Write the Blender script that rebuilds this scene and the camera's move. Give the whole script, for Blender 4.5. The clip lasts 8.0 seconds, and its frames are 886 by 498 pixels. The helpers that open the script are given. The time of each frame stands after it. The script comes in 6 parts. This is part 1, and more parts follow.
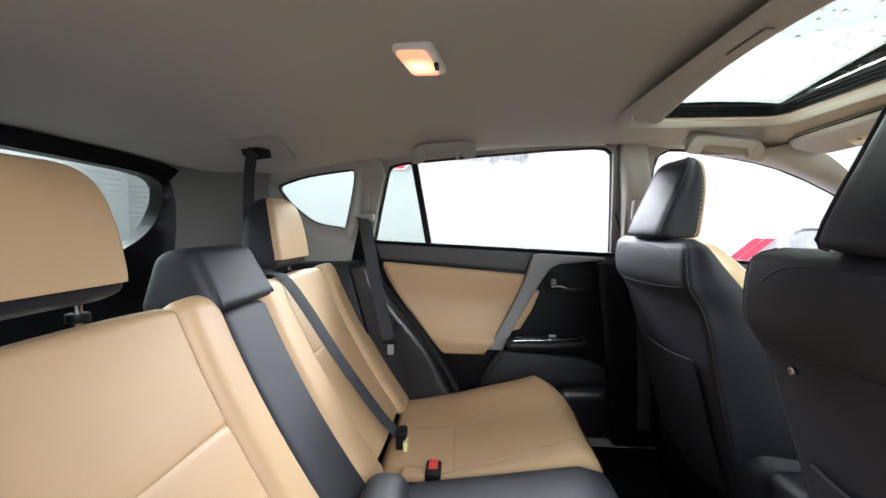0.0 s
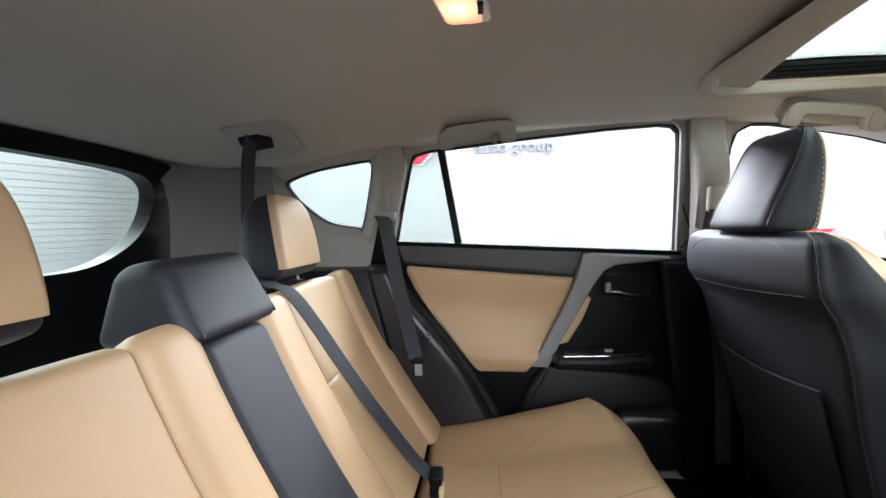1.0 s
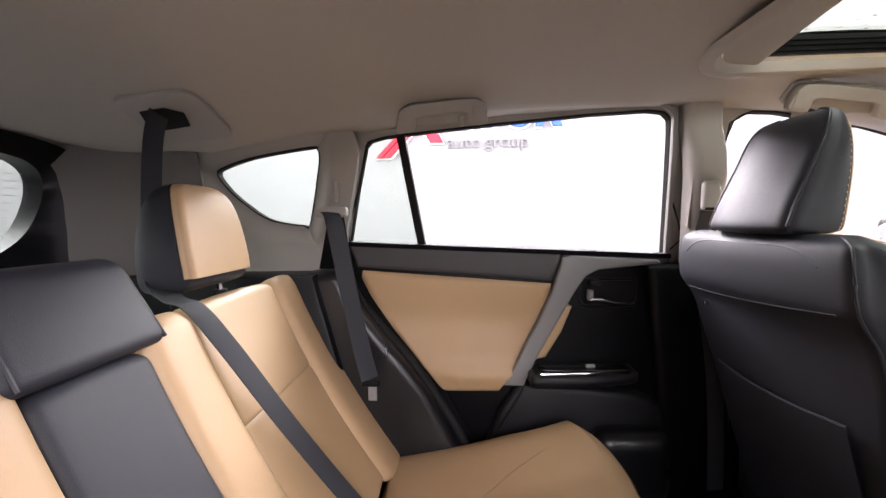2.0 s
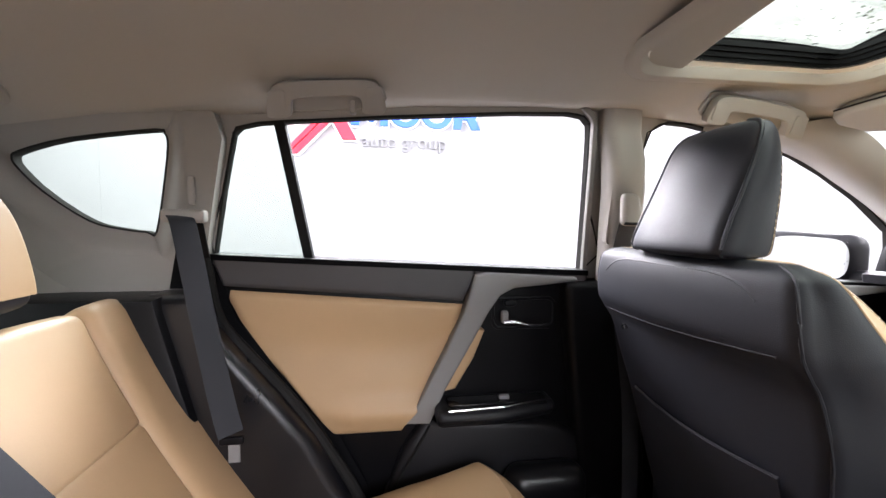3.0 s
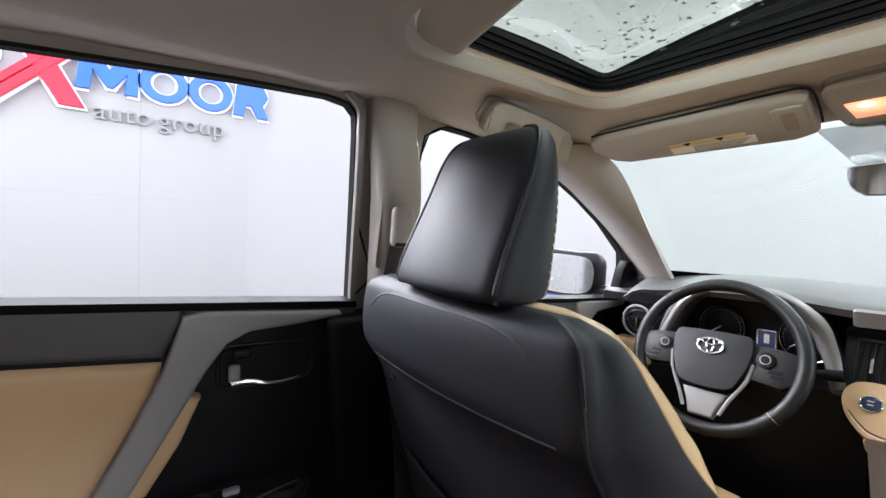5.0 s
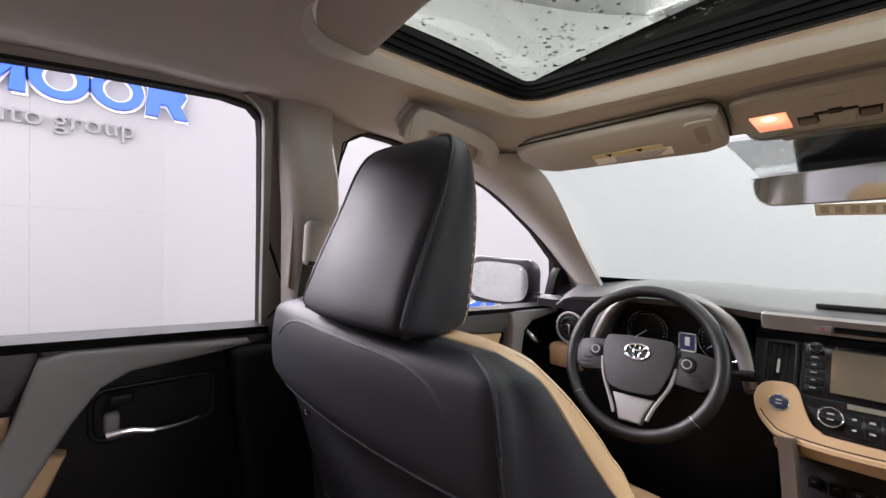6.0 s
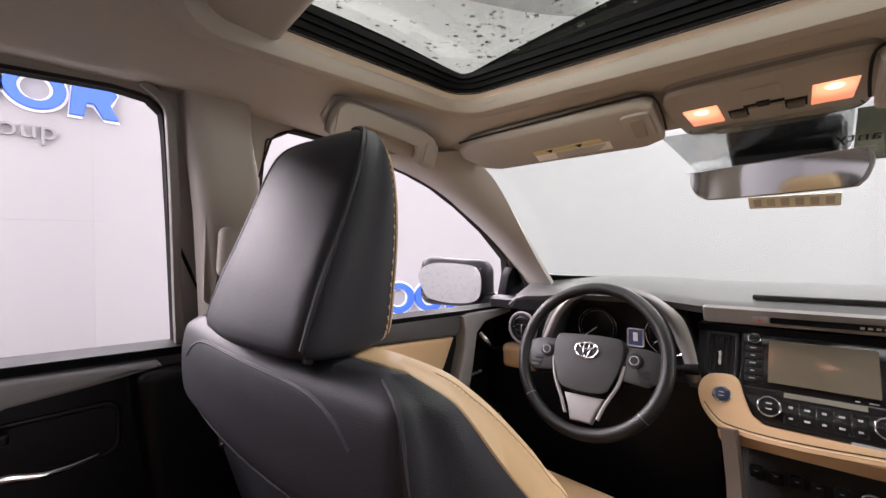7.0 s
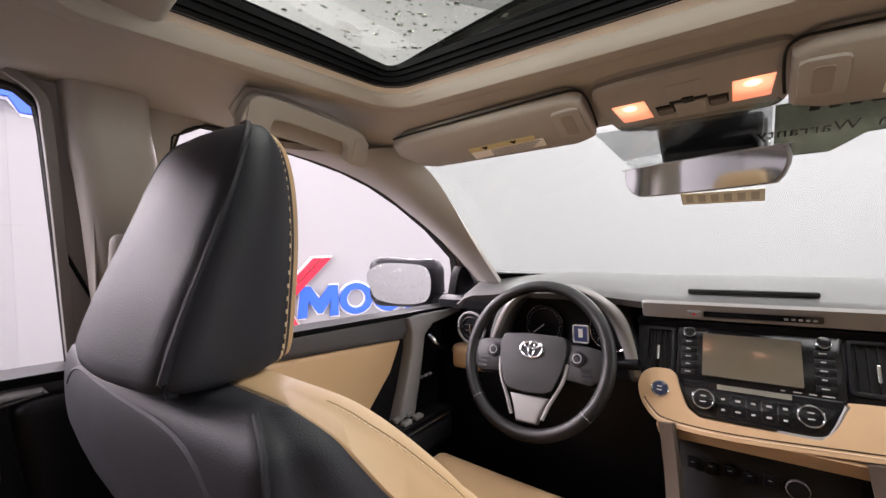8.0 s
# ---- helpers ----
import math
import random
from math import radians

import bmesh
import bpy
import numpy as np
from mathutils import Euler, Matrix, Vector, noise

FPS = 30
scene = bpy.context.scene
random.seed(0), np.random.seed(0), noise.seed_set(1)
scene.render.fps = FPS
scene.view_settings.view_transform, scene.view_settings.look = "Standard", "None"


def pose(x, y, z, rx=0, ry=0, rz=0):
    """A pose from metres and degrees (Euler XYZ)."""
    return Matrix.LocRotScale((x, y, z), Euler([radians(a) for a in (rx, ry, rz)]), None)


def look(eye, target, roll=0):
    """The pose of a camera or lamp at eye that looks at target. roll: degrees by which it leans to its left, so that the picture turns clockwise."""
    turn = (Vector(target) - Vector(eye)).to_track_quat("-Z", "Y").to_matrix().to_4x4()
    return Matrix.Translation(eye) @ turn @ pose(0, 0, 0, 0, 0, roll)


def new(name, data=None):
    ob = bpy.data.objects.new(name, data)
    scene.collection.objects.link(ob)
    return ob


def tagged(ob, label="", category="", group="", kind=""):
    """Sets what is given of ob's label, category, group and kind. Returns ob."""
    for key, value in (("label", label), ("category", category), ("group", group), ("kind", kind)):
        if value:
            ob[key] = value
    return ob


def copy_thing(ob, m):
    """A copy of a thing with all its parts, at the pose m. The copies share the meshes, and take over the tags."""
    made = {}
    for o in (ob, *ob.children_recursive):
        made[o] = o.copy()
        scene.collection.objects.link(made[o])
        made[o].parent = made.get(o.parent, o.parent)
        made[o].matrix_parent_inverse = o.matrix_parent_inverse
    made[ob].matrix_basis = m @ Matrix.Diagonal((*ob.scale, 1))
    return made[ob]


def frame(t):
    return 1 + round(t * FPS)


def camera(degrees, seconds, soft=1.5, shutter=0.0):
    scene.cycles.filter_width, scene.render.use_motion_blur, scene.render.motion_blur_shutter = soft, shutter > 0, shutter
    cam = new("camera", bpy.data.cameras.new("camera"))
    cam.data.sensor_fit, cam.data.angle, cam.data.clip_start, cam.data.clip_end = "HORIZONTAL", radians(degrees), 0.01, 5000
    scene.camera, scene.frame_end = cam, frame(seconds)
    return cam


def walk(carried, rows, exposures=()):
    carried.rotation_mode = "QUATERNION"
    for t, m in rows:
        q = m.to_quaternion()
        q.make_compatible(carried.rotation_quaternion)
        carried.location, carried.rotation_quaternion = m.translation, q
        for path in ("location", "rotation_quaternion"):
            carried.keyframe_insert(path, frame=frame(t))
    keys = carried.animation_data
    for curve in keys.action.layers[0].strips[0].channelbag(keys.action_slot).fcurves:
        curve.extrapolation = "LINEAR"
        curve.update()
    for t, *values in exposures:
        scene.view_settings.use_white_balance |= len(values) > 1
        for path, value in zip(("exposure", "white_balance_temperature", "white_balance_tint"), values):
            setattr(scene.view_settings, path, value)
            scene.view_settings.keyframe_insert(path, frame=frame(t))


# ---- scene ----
cam = camera(94.3, 8.0)
PATH = [
    (0, (0.109, -0.049, 1.233), (-0.023, 1.943, 1.122), 0.3),
    (0.5, (0.077, 0.077, 1.239), (-0.102, 2.066, 1.131), -0.5),
    (1, (0.041, 0.165, 1.233), (-0.17, 2.15, 1.112), -1.1),
    (2.5, (0.085, 0.438, 1.237), (0.158, 2.432, 1.1), -0.2),
    (3, (0.117, 0.524, 1.254), (0.414, 2.497, 1.126), 0.6),
    (3.5, (0.165, 0.599, 1.272), (0.702, 2.522, 1.155), 1.4),
    (4, (0.205, 0.651, 1.279), (0.982, 2.491, 1.173), 2.1),
    (4.5, (0.253, 0.695, 1.283), (1.236, 2.434, 1.186), 2.6),
    (5, (0.308, 0.726, 1.283), (1.448, 2.367, 1.198), 2.6),
    (6.5, (0.397, 0.746, 1.309), (1.817, 2.155, 1.265), 0.8),
    (7, (0.434, 0.746, 1.307), (1.91, 2.096, 1.258), 0.0),
    (7.5, (0.467, 0.739, 1.31), (1.999, 2.022, 1.245), -0.5),
    (8, (0.496, 0.729, 1.315), (2.083, 1.944, 1.248), -1.1),
]
EXPOSURES = [(0.0, 0.28, 6150, 10), (1.2, 0.26, 6050, 10), (2.5, 0.38, 7000, 30), (3.0, 0.46, 6450, 18), (3.5, 0.46, 6700, 25), (4.5, 0.04, 6250, 21), (5.0, -0.18, 6200, 16), (6.5, -0.38, 6750, 27), (8.0, -0.34, 6800, 28)]
walk(cam, [(t, look(eye, target, roll)) for t, eye, target, roll in PATH], EXPOSURES)

# ---------------------------------------------------------------- light
world = bpy.data.worlds.new("world")
scene.world = world
world.use_nodes = True
world.node_tree.nodes["Background"].inputs[0].default_value = (0.9, 0.95, 1.0, 1)
world.node_tree.nodes["Background"].inputs[1].default_value = 0.3


def area_lamp(name, place, target, sx, sy, watts, color):
    data = bpy.data.lights.new(name, "AREA")
    data.shape, data.size, data.size_y, data.energy, data.color = "RECTANGLE", sx, sy, watts, color
    lamp = new(name, data)
    lamp.matrix_world = look(place, target)
    return lamp


# unseen lamps, placed out of view to balance the cabin against the booth walls
area_lamp("unseen_booth_lamp", (-0.1, 4.05, 2.95), (-0.05, 0.0, 2.93), 3.6, 1.1, 640, (0.96, 0.98, 1.0))
area_lamp("unseen_booth_lamp", (2.85, 3.22, 2.42), (1.2, 0.1, 2.30), 2.6, 0.5, 170, (0.96, 0.98, 1.0))
area_lamp("unseen_booth_lamp", (2.0, -3.0, 2.5), (0.9, 0.9, 1.2), 4.0, 1.6, 290, (0.96, 0.98, 1.0))
area_lamp("unseen_booth_lamp", (4.7, 0.8, 3.35), (1.2, 0.8, 1.0), 4.5, 2.0, 480, (0.96, 0.98, 1.0))
area_lamp("unseen_booth_lamp", (-3.3, 0.8, 2.75), (2.0, 0.8, 2.55), 4.5, 1.1, 480, (0.96, 0.98, 1.0))

# unseen overhead lamp, added to send light down through the sunroof
area_lamp("unseen_booth_lamp", (0.9, 0.45, 3.5), (0.9, 0.5, 1.0), 1.8, 1.6, 110, (0.96, 0.98, 1.0))

# ---------------------------------------------------------------- materials


def material(name, color, rough=0.5, metal=0.0, scale=40.0, vary=0.15, bump=0.1, fine=400.0, coat=0.0, spec=0.5, cells=0.0, wave=0.0):
    """A Principled surface with stains at one scale, grain at another, and relief from both."""
    m = bpy.data.materials.new(name)
    m.use_nodes = True
    nt = m.node_tree
    b = nt.nodes["Principled BSDF"]
    tex = nt.nodes.new("ShaderNodeTexCoord")
    big = nt.nodes.new("ShaderNodeTexNoise")
    big.inputs["Scale"].default_value, big.inputs["Detail"].default_value = scale, 4
    small = nt.nodes.new("ShaderNodeTexNoise")
    small.inputs["Scale"].default_value, small.inputs["Detail"].default_value = fine, 3
    nt.links.new(tex.outputs["Object"], big.inputs["Vector"])
    nt.links.new(tex.outputs["Object"], small.inputs["Vector"])
    ramp = nt.nodes.new("ShaderNodeMixRGB")
    ramp.inputs[1].default_value = (*[c * (1 - vary) for c in color], 1)
    ramp.inputs[2].default_value = (*[min(1, c * (1 + vary)) for c in color], 1)
    mix = nt.nodes.new("ShaderNodeMath")
    mix.operation = "MULTIPLY_ADD"
    mix.inputs[1].default_value, mix.inputs[2].default_value = 0.4, 0.0
    add = nt.nodes.new("ShaderNodeMath")
    add.operation = "MULTIPLY_ADD"
    add.inputs[1].default_value = 0.6
    nt.links.new(small.outputs["Fac"], mix.inputs[0])
    nt.links.new(big.outputs["Fac"], add.inputs[0])
    nt.links.new(mix.outputs[0], add.inputs[2])
    nt.links.new(add.outputs[0], ramp.inputs[0])
    nt.links.new(ramp.outputs[0], b.inputs["Base Color"])
    rr = nt.nodes.new("ShaderNodeMapRange")
    rr.inputs["To Min"].default_value, rr.inputs["To Max"].default_value = max(0.02, rough - 0.08), min(1, rough + 0.08)
    nt.links.new(big.outputs["Fac"], rr.inputs["Value"])
    nt.links.new(rr.outputs[0], b.inputs["Roughness"])
    b.inputs["Metallic"].default_value = metal
    b.inputs["Specular IOR Level"].default_value = spec
    b.inputs["Coat Weight"].default_value = coat
    if bump:
        bp = nt.nodes.new("ShaderNodeBump")
        bp.inputs["Strength"].default_value, bp.inputs["Distance"].default_value = bump, 0.002
        height = small.outputs["Fac"]
        if cells:
            vor = nt.nodes.new("ShaderNodeTexVoronoi")
            vor.inputs["Scale"].default_value = cells
            nt.links.new(tex.outputs["Object"], vor.inputs["Vector"])
            height = vor.outputs["Distance"]
        nt.links.new(height, bp.inputs["Height"])
        nt.links.new(bp.outputs[0], b.inputs["Normal"])
        if wave:
            soft = nt.nodes.new("ShaderNodeBump")
            soft.inputs["Strength"].default_value, soft.inputs["Distance"].default_value = wave, 0.012
            nt.links.new(big.outputs["Fac"], soft.inputs["Height"])
            nt.links.new(soft.outputs[0], bp.inputs["Normal"])
    return m


def glass(name, tint, gloss=1.0):
    m = bpy.data.materials.new(name)
    m.use_nodes = True
    nt = m.node_tree
    nt.nodes.remove(nt.nodes["Principled BSDF"])
    out = nt.nodes["Material Output"]
    clear = nt.nodes.new("ShaderNodeBsdfTransparent")
    clear.inputs[0].default_value = (*tint, 1)
    shine = nt.nodes.new("ShaderNodeBsdfGlossy")
    shine.inputs["Roughness"].default_value = 0.02
    fres = nt.nodes.new("ShaderNodeFresnel")
    fres.inputs[0].default_value = 1.35
    mul = nt.nodes.new("ShaderNodeMath")
    mul.operation, mul.inputs[1].default_value = "MULTIPLY", gloss
    mixer = nt.nodes.new("ShaderNodeMixShader")
    nt.links.new(fres.outputs[0], mul.inputs[0])
    nt.links.new(mul.outputs[0], mixer.inputs[0])
    nt.links.new(clear.outputs[0], mixer.inputs[1])
    nt.links.new(shine.outputs[0], mixer.inputs[2])
    nt.links.new(mixer.outputs[0], out.inputs[0])
    return m


def glow(name, color, strength):
    m = bpy.data.materials.new(name)
    m.use_nodes = True
    b = m.node_tree.nodes["Principled BSDF"]
    b.inputs["Base Color"].default_value = (*color, 1)
    b.inputs["Emission Color"].default_value = (*color, 1)
    b.inputs["Emission Strength"].default_value = strength
    b.inputs["Roughness"].default_value = 0.2
    return m


def lit_lens(name, spot, reach):
    """A lamp's lens that glows most at the bulb behind it."""
    m = bpy.data.materials.new(name)
    m.use_nodes = True
    nt = m.node_tree
    b = nt.nodes["Principled BSDF"]
    geo = nt.nodes.new("ShaderNodeNewGeometry")
    dist = nt.nodes.new("ShaderNodeVectorMath")
    dist.operation = "DISTANCE"
    dist.inputs[1].default_value = spot
    nt.links.new(geo.outputs["Position"], dist.inputs[0])
    ramp = nt.nodes.new("ShaderNodeValToRGB")
    span = nt.nodes.new("ShaderNodeMath")
    span.operation, span.inputs[1].default_value = "DIVIDE", reach * 2
    nt.links.new(dist.outputs["Value"], span.inputs[0])
    nt.links.new(span.outputs[0], ramp.inputs[0])
    ramp.color_ramp.elements[0].color = (4.5, 3.1, 2.0, 1)
    ramp.color_ramp.elements[1].color = (0.85, 0.28, 0.13, 1)
    mid = ramp.color_ramp.elements.new(0.32)
    mid.color = (1.6, 0.68, 0.36, 1)
    nt.links.new(ramp.outputs[0], b.inputs["Emission Color"])
    b.inputs["Emission Strength"].default_value = 1.25
    b.inputs["Base Color"].default_value = (0.6, 0.35, 0.25, 1)
    b.inputs["Roughness"].default_value = 0.25
    return m


HEADLINER = material("headliner_fabric", (0.385, 0.358, 0.318), 0.95, scale=6, vary=0.05, bump=0.35, fine=1400, spec=0.1)
TRIM = material("pillar_plastic", (0.33, 0.308, 0.282), 0.6, scale=9, vary=0.05, bump=0.12, fine=900, spec=0.3)
BLACK = material("black_plastic", (0.0045, 0.0045, 0.0055), 0.36, scale=14, vary=0.3, bump=0.15, fine=900, spec=0.16)
SOFT_BLACK = material("soft_black_plastic", (0.009, 0.009, 0.011), 0.42, scale=14, vary=0.2, bump=0.2, fine=1100, spec=0.25, cells=900)
ARCH_BLACK = material("smooth_black_plastic", (0.006, 0.006, 0.008), 0.3, scale=10, vary=0.2, bump=0.06, fine=900, spec=0.5)
LEATHER = material("black_leather", (0.014, 0.0148, 0.021), 0.56, scale=11, vary=0.22, bump=0.12, fine=500, spec=0.38, cells=800, wave=0.025)
TAN = material("tan_leather", (0.42, 0.277, 0.154), 0.48, scale=9, vary=0.09, bump=0.08, fine=500, spec=0.4, cells=800, wave=0.03)
TAN_SEAM = material("tan_seam", (0.29, 0.20, 0.115), 0.7, scale=40, vary=0.15, bump=0.2, spec=0.2)
SILVER = material("silver_paint", (0.21, 0.205, 0.207), 0.55, 0.1, scale=16, vary=0.06, bump=0.05, fine=1500, spec=0.2)
CHROME = material("chrome", (0.52, 0.52, 0.53), 0.2, 1.0, scale=20, vary=0.04, bump=0.0)
GLOSS_BLACK = material("gloss_black", (0.007, 0.007, 0.008), 0.16, scale=20, vary=0.2, bump=0.0, spec=0.35)
RUBBER = material("seal_rubber", (0.012, 0.012, 0.012), 0.7, scale=20, vary=0.3, bump=0.2, spec=0.15)
WEB = material("belt_webbing", (0.03, 0.032, 0.038), 0.7, scale=20, vary=0.15, bump=0.5, fine=1600, spec=0.3)
CARPET = material("carpet", (0.012, 0.012, 0.013), 0.98, scale=30, vary=0.4, bump=0.9, fine=700, spec=0.05)
WALL = material("booth_wall_paint", (0.315, 0.315, 0.319), 0.7, scale=0.8, vary=0.025, bump=0.05, fine=60, spec=0.2)
FLOOR = material("booth_floor", (0.34, 0.34, 0.34), 0.5, scale=1.2, vary=0.12, bump=0.1, fine=80)
BLUE = material("sign_blue", (0.02, 0.11, 0.62), 0.4, scale=3, vary=0.15, bump=0.02)
RED = material("sign_red", (0.62, 0.015, 0.04), 0.4, scale=3, vary=0.15, bump=0.02)
GREY = material("sign_grey", (0.22, 0.22, 0.23), 0.5, scale=3, vary=0.15, bump=0.02)
WHITE = material("sign_white", (0.82, 0.82, 0.82), 0.5, scale=3, vary=0.05, bump=0.02)
YELLOW = material("label_yellow", (0.52, 0.43, 0.22), 0.5, scale=30, vary=0.1, bump=0.0)
PAPER = material("label_white", (0.75, 0.73, 0.68), 0.5, scale=30, vary=0.1, bump=0.0)
THREAD = material("stitch_thread", (0.62, 0.5, 0.34), 0.7, scale=50, vary=0.1, bump=0.2)
REDPLASTIC = material("red_plastic", (0.55, 0.02, 0.02), 0.4, scale=30, vary=0.1, bump=0.0)
BODY = material("body_paint", (0.012, 0.012, 0.014), 0.45, 0.0, scale=6, vary=0.1, bump=0.0, coat=0.0, spec=0.12)
MIRROR = material("mirror_silver", (0.86, 0.87, 0.87), 0.02, 1.0, scale=5, vary=0.01, bump=0.0)
PRIVACY = glass("privacy_glass", (0.84, 0.89, 0.855), 0.6)
WINDSHIELD = glass("windshield_glass", (0.91, 0.955, 0.92), 0.06)
ROOF_GLASS = glass("sunroof_glass", (0.87, 0.92, 0.855), 0.2)
SHADE_BAND = glass("shade_band_glass", (0.74, 0.75, 0.75), 0.3)
FRIT = glass("dotted_frit_glass", (0.30, 0.30, 0.25), 0.3)
FRAME_BLACK = material("sunroof_frame_black", (0.0035, 0.0035, 0.004), 0.6, scale=18, vary=0.3, bump=0.1, spec=0.05)
DROP = glass("water_drop", (0.72, 0.77, 0.72), 2.0)
DISPLAY = glow("cluster_display", (0.035, 0.04, 0.085), 0.5)
SEAM = material("seam_thread", (0.03, 0.03, 0.035), 0.85, scale=40, vary=0.2, bump=0.2, spec=0.12)
DIGITS = glow("dial_light", (0.55, 0.57, 0.6), 0.10)
SCREEN = material("screen_face", (0.085, 0.072, 0.052), 0.11, scale=20, vary=0.05, bump=0.0, spec=1.0, coat=1.0)
REVEAL = material("door_frame_grey", (0.03, 0.029, 0.028), 0.8, scale=12, vary=0.1, bump=0.05, fine=900, spec=0.0)
BAND = material("dark_silver_paint", (0.19, 0.18, 0.172), 0.42, 0.4, scale=16, vary=0.08, bump=0.05, fine=1500)
WHEEL_BLACK = material("wheel_leather", (0.006, 0.006, 0.0065), 0.45, scale=14, vary=0.2, bump=0.1, fine=700, spec=0.3, cells=1000)
# windshield light on the dash top is put into this grey; the hood shares it
DASH_GREY = material("dash_grey", (0.078, 0.077, 0.076), 0.62, scale=14, vary=0.1, bump=0.25, fine=1100, spec=0.3, cells=900)
# the pads' sheen is put into this grey, lighter than the soft black
BELT_SHEEN_GREY = material("belt_line_pad", (0.052, 0.050, 0.052), 0.5, scale=14, vary=0.15, bump=0.2, fine=1100, spec=0.35, cells=900)
# rear pillar's shade is put into this darker grey; door strip and console gap share it
DARK_AND_SHADE_TRIM = material("dark_and_shade_grey_plastic", (0.20, 0.19, 0.18), 0.55, scale=9, vary=0.06, bump=0.12, fine=900, spec=0.3)

# ---------------------------------------------------------------- mesh helpers
YC = 0.785  # the car's centre line


def finish(name, bm, mat, angle=35):
    bmesh.ops.recalc_face_normals(bm, faces=bm.faces)
    me = bpy.data.meshes.new(name)
    bm.to_mesh(me)
    bm.free()
    me.materials.append(mat)
    me.polygons.foreach_set("use_smooth", [True] * len(me.polygons))
    me.set_sharp_from_angle(angle=radians(angle))
    return me


def part(name, bm, mat, parent=None, label="", angle=35):
    ob = new(name, finish(name, bm, mat, angle))
    if parent is not None:
        ob.parent = parent
        ob.matrix_parent_inverse = parent.matrix_world.inverted()
    if label:
        ob["label"] = label
    return ob


def thing(name, place, label, category, group="", kind=""):
    ob = new(name)
    ob.empty_display_size = 0.05
    ob.matrix_world = Matrix.Translation(place)
    return tagged(ob, label, category, group, kind)


def rbox(cx, cy, cz, sx, sy, sz, r=0.02, n=8, warp=None):
    """A box with rounded edges, centred, of full sizes sx, sy, sz; warp(Vector) bends it."""
    half = Vector((sx / 2, sy / 2, sz / 2))
    r = min(r, *half)
    bm = bmesh.new()
    ts = []
    for h in half:
        k = r / h
        ts.append(sorted({-1, 1, *[round(-1 + k * i / 3, 5) for i in range(4)], *[round(1 - k * i / 3, 5) for i in range(4)], *[round(-1 + k + (2 - 2 * k) * i / n, 5) for i in range(n + 1)]}))
    seen = {}

    def vert(a, b, c):
        key = (round(a, 4), round(b, 4), round(c, 4))
        if key not in seen:
            p = Vector((a * half.x, b * half.y, c * half.z))
            core = Vector([max(-(h - r), min(h - r, q)) for h, q in zip(half, p)])
            d = p - core
            if d.length > 1e-9:
                d = d.normalized() * r
            q = core + d + Vector((cx, cy, cz))
            seen[key] = bm.verts.new(warp(q) if warp else q)
        return seen[key]

    for axis in range(3):
        u, v = [(1, 2), (0, 2), (0, 1)][axis]
        for s in (-1, 1):
            for i in range(len(ts[u]) - 1):
                for j in range(len(ts[v]) - 1):
                    quad = []
                    for a, b in ((i, j), (i + 1, j), (i + 1, j + 1), (i, j + 1)):
                        c = [0, 0, 0]
                        c[axis], c[u], c[v] = s, ts[u][a], ts[v][b]
                        quad.append(vert(*c))
                    if len(set(quad)) == 4:
                        bm.faces.new(quad)
    return bm


def plate(outline, to3d, d0, d1, holes=(), bevel=0.0, segs=2):
    """A flat plate with holes: outline in (a, b), from depth d0 to d1, set in space by to3d(a, b, d)."""
    bm = bmesh.new()
    for loop in (outline, *holes):
        vs = [bm.verts.new((a, b, 0)) for a, b in loop]
        for k, v in enumerate(vs):
            bm.edges.new((v, vs[(k + 1) % len(vs)]))
    bmesh.ops.triangle_fill(bm, use_beauty=True, use_dissolve=False, edges=bm.edges[:])
    rim = [e for e in bm.edges if len(e.link_faces) == 1]
    made = bmesh.ops.extrude_face_region(bm, geom=bm.faces[:])
    for g in made["geom"]:
        if isinstance(g, bmesh.types.BMVert):
            g.co.z = 1
    sharp = [e for e in bm.edges if len(e.link_faces) == 2 and abs(e.verts[0].co.z - e.verts[1].co.z) < 0.5 and e.calc_face_angle(0) > 1.0]
    for v in bm.verts:
        v.co.z = d0 if v.co.z < 0.5 else d1
    if bevel:
        bmesh.ops.bevel(bm, geom=sharp, offset=bevel, segments=segs, profile=0.5, affect="EDGES", clamp_overlap=True)
    for v in bm.verts:
        v.co = Vector(to3d(v.co.x, v.co.y, v.co.z))
    return bm


def smooth_path(points, per=6, closed=False):
    """Catmull-Rom through the points."""
    P = [Vector(p) for p in points]
    n = len(P)
    out = []
    for i in range(n if closed else n - 1):
        p0, p1, p2, p3 = (P[(i + k) % n] if closed else P[max(0, min(n - 1, i + k))] for k in (-1, 0, 1, 2))
        for k in range(per):
            t = k / per
            out.append(0.5 * ((2 * p1) + (p2 - p0) * t + (2 * p0 - 5 * p1 + 4 * p2 - p3) * t * t + (3 * p1 - p0 - 3 * p2 + p3) * t ** 3))
    if not closed:
        out.append(P[-1])
    return out


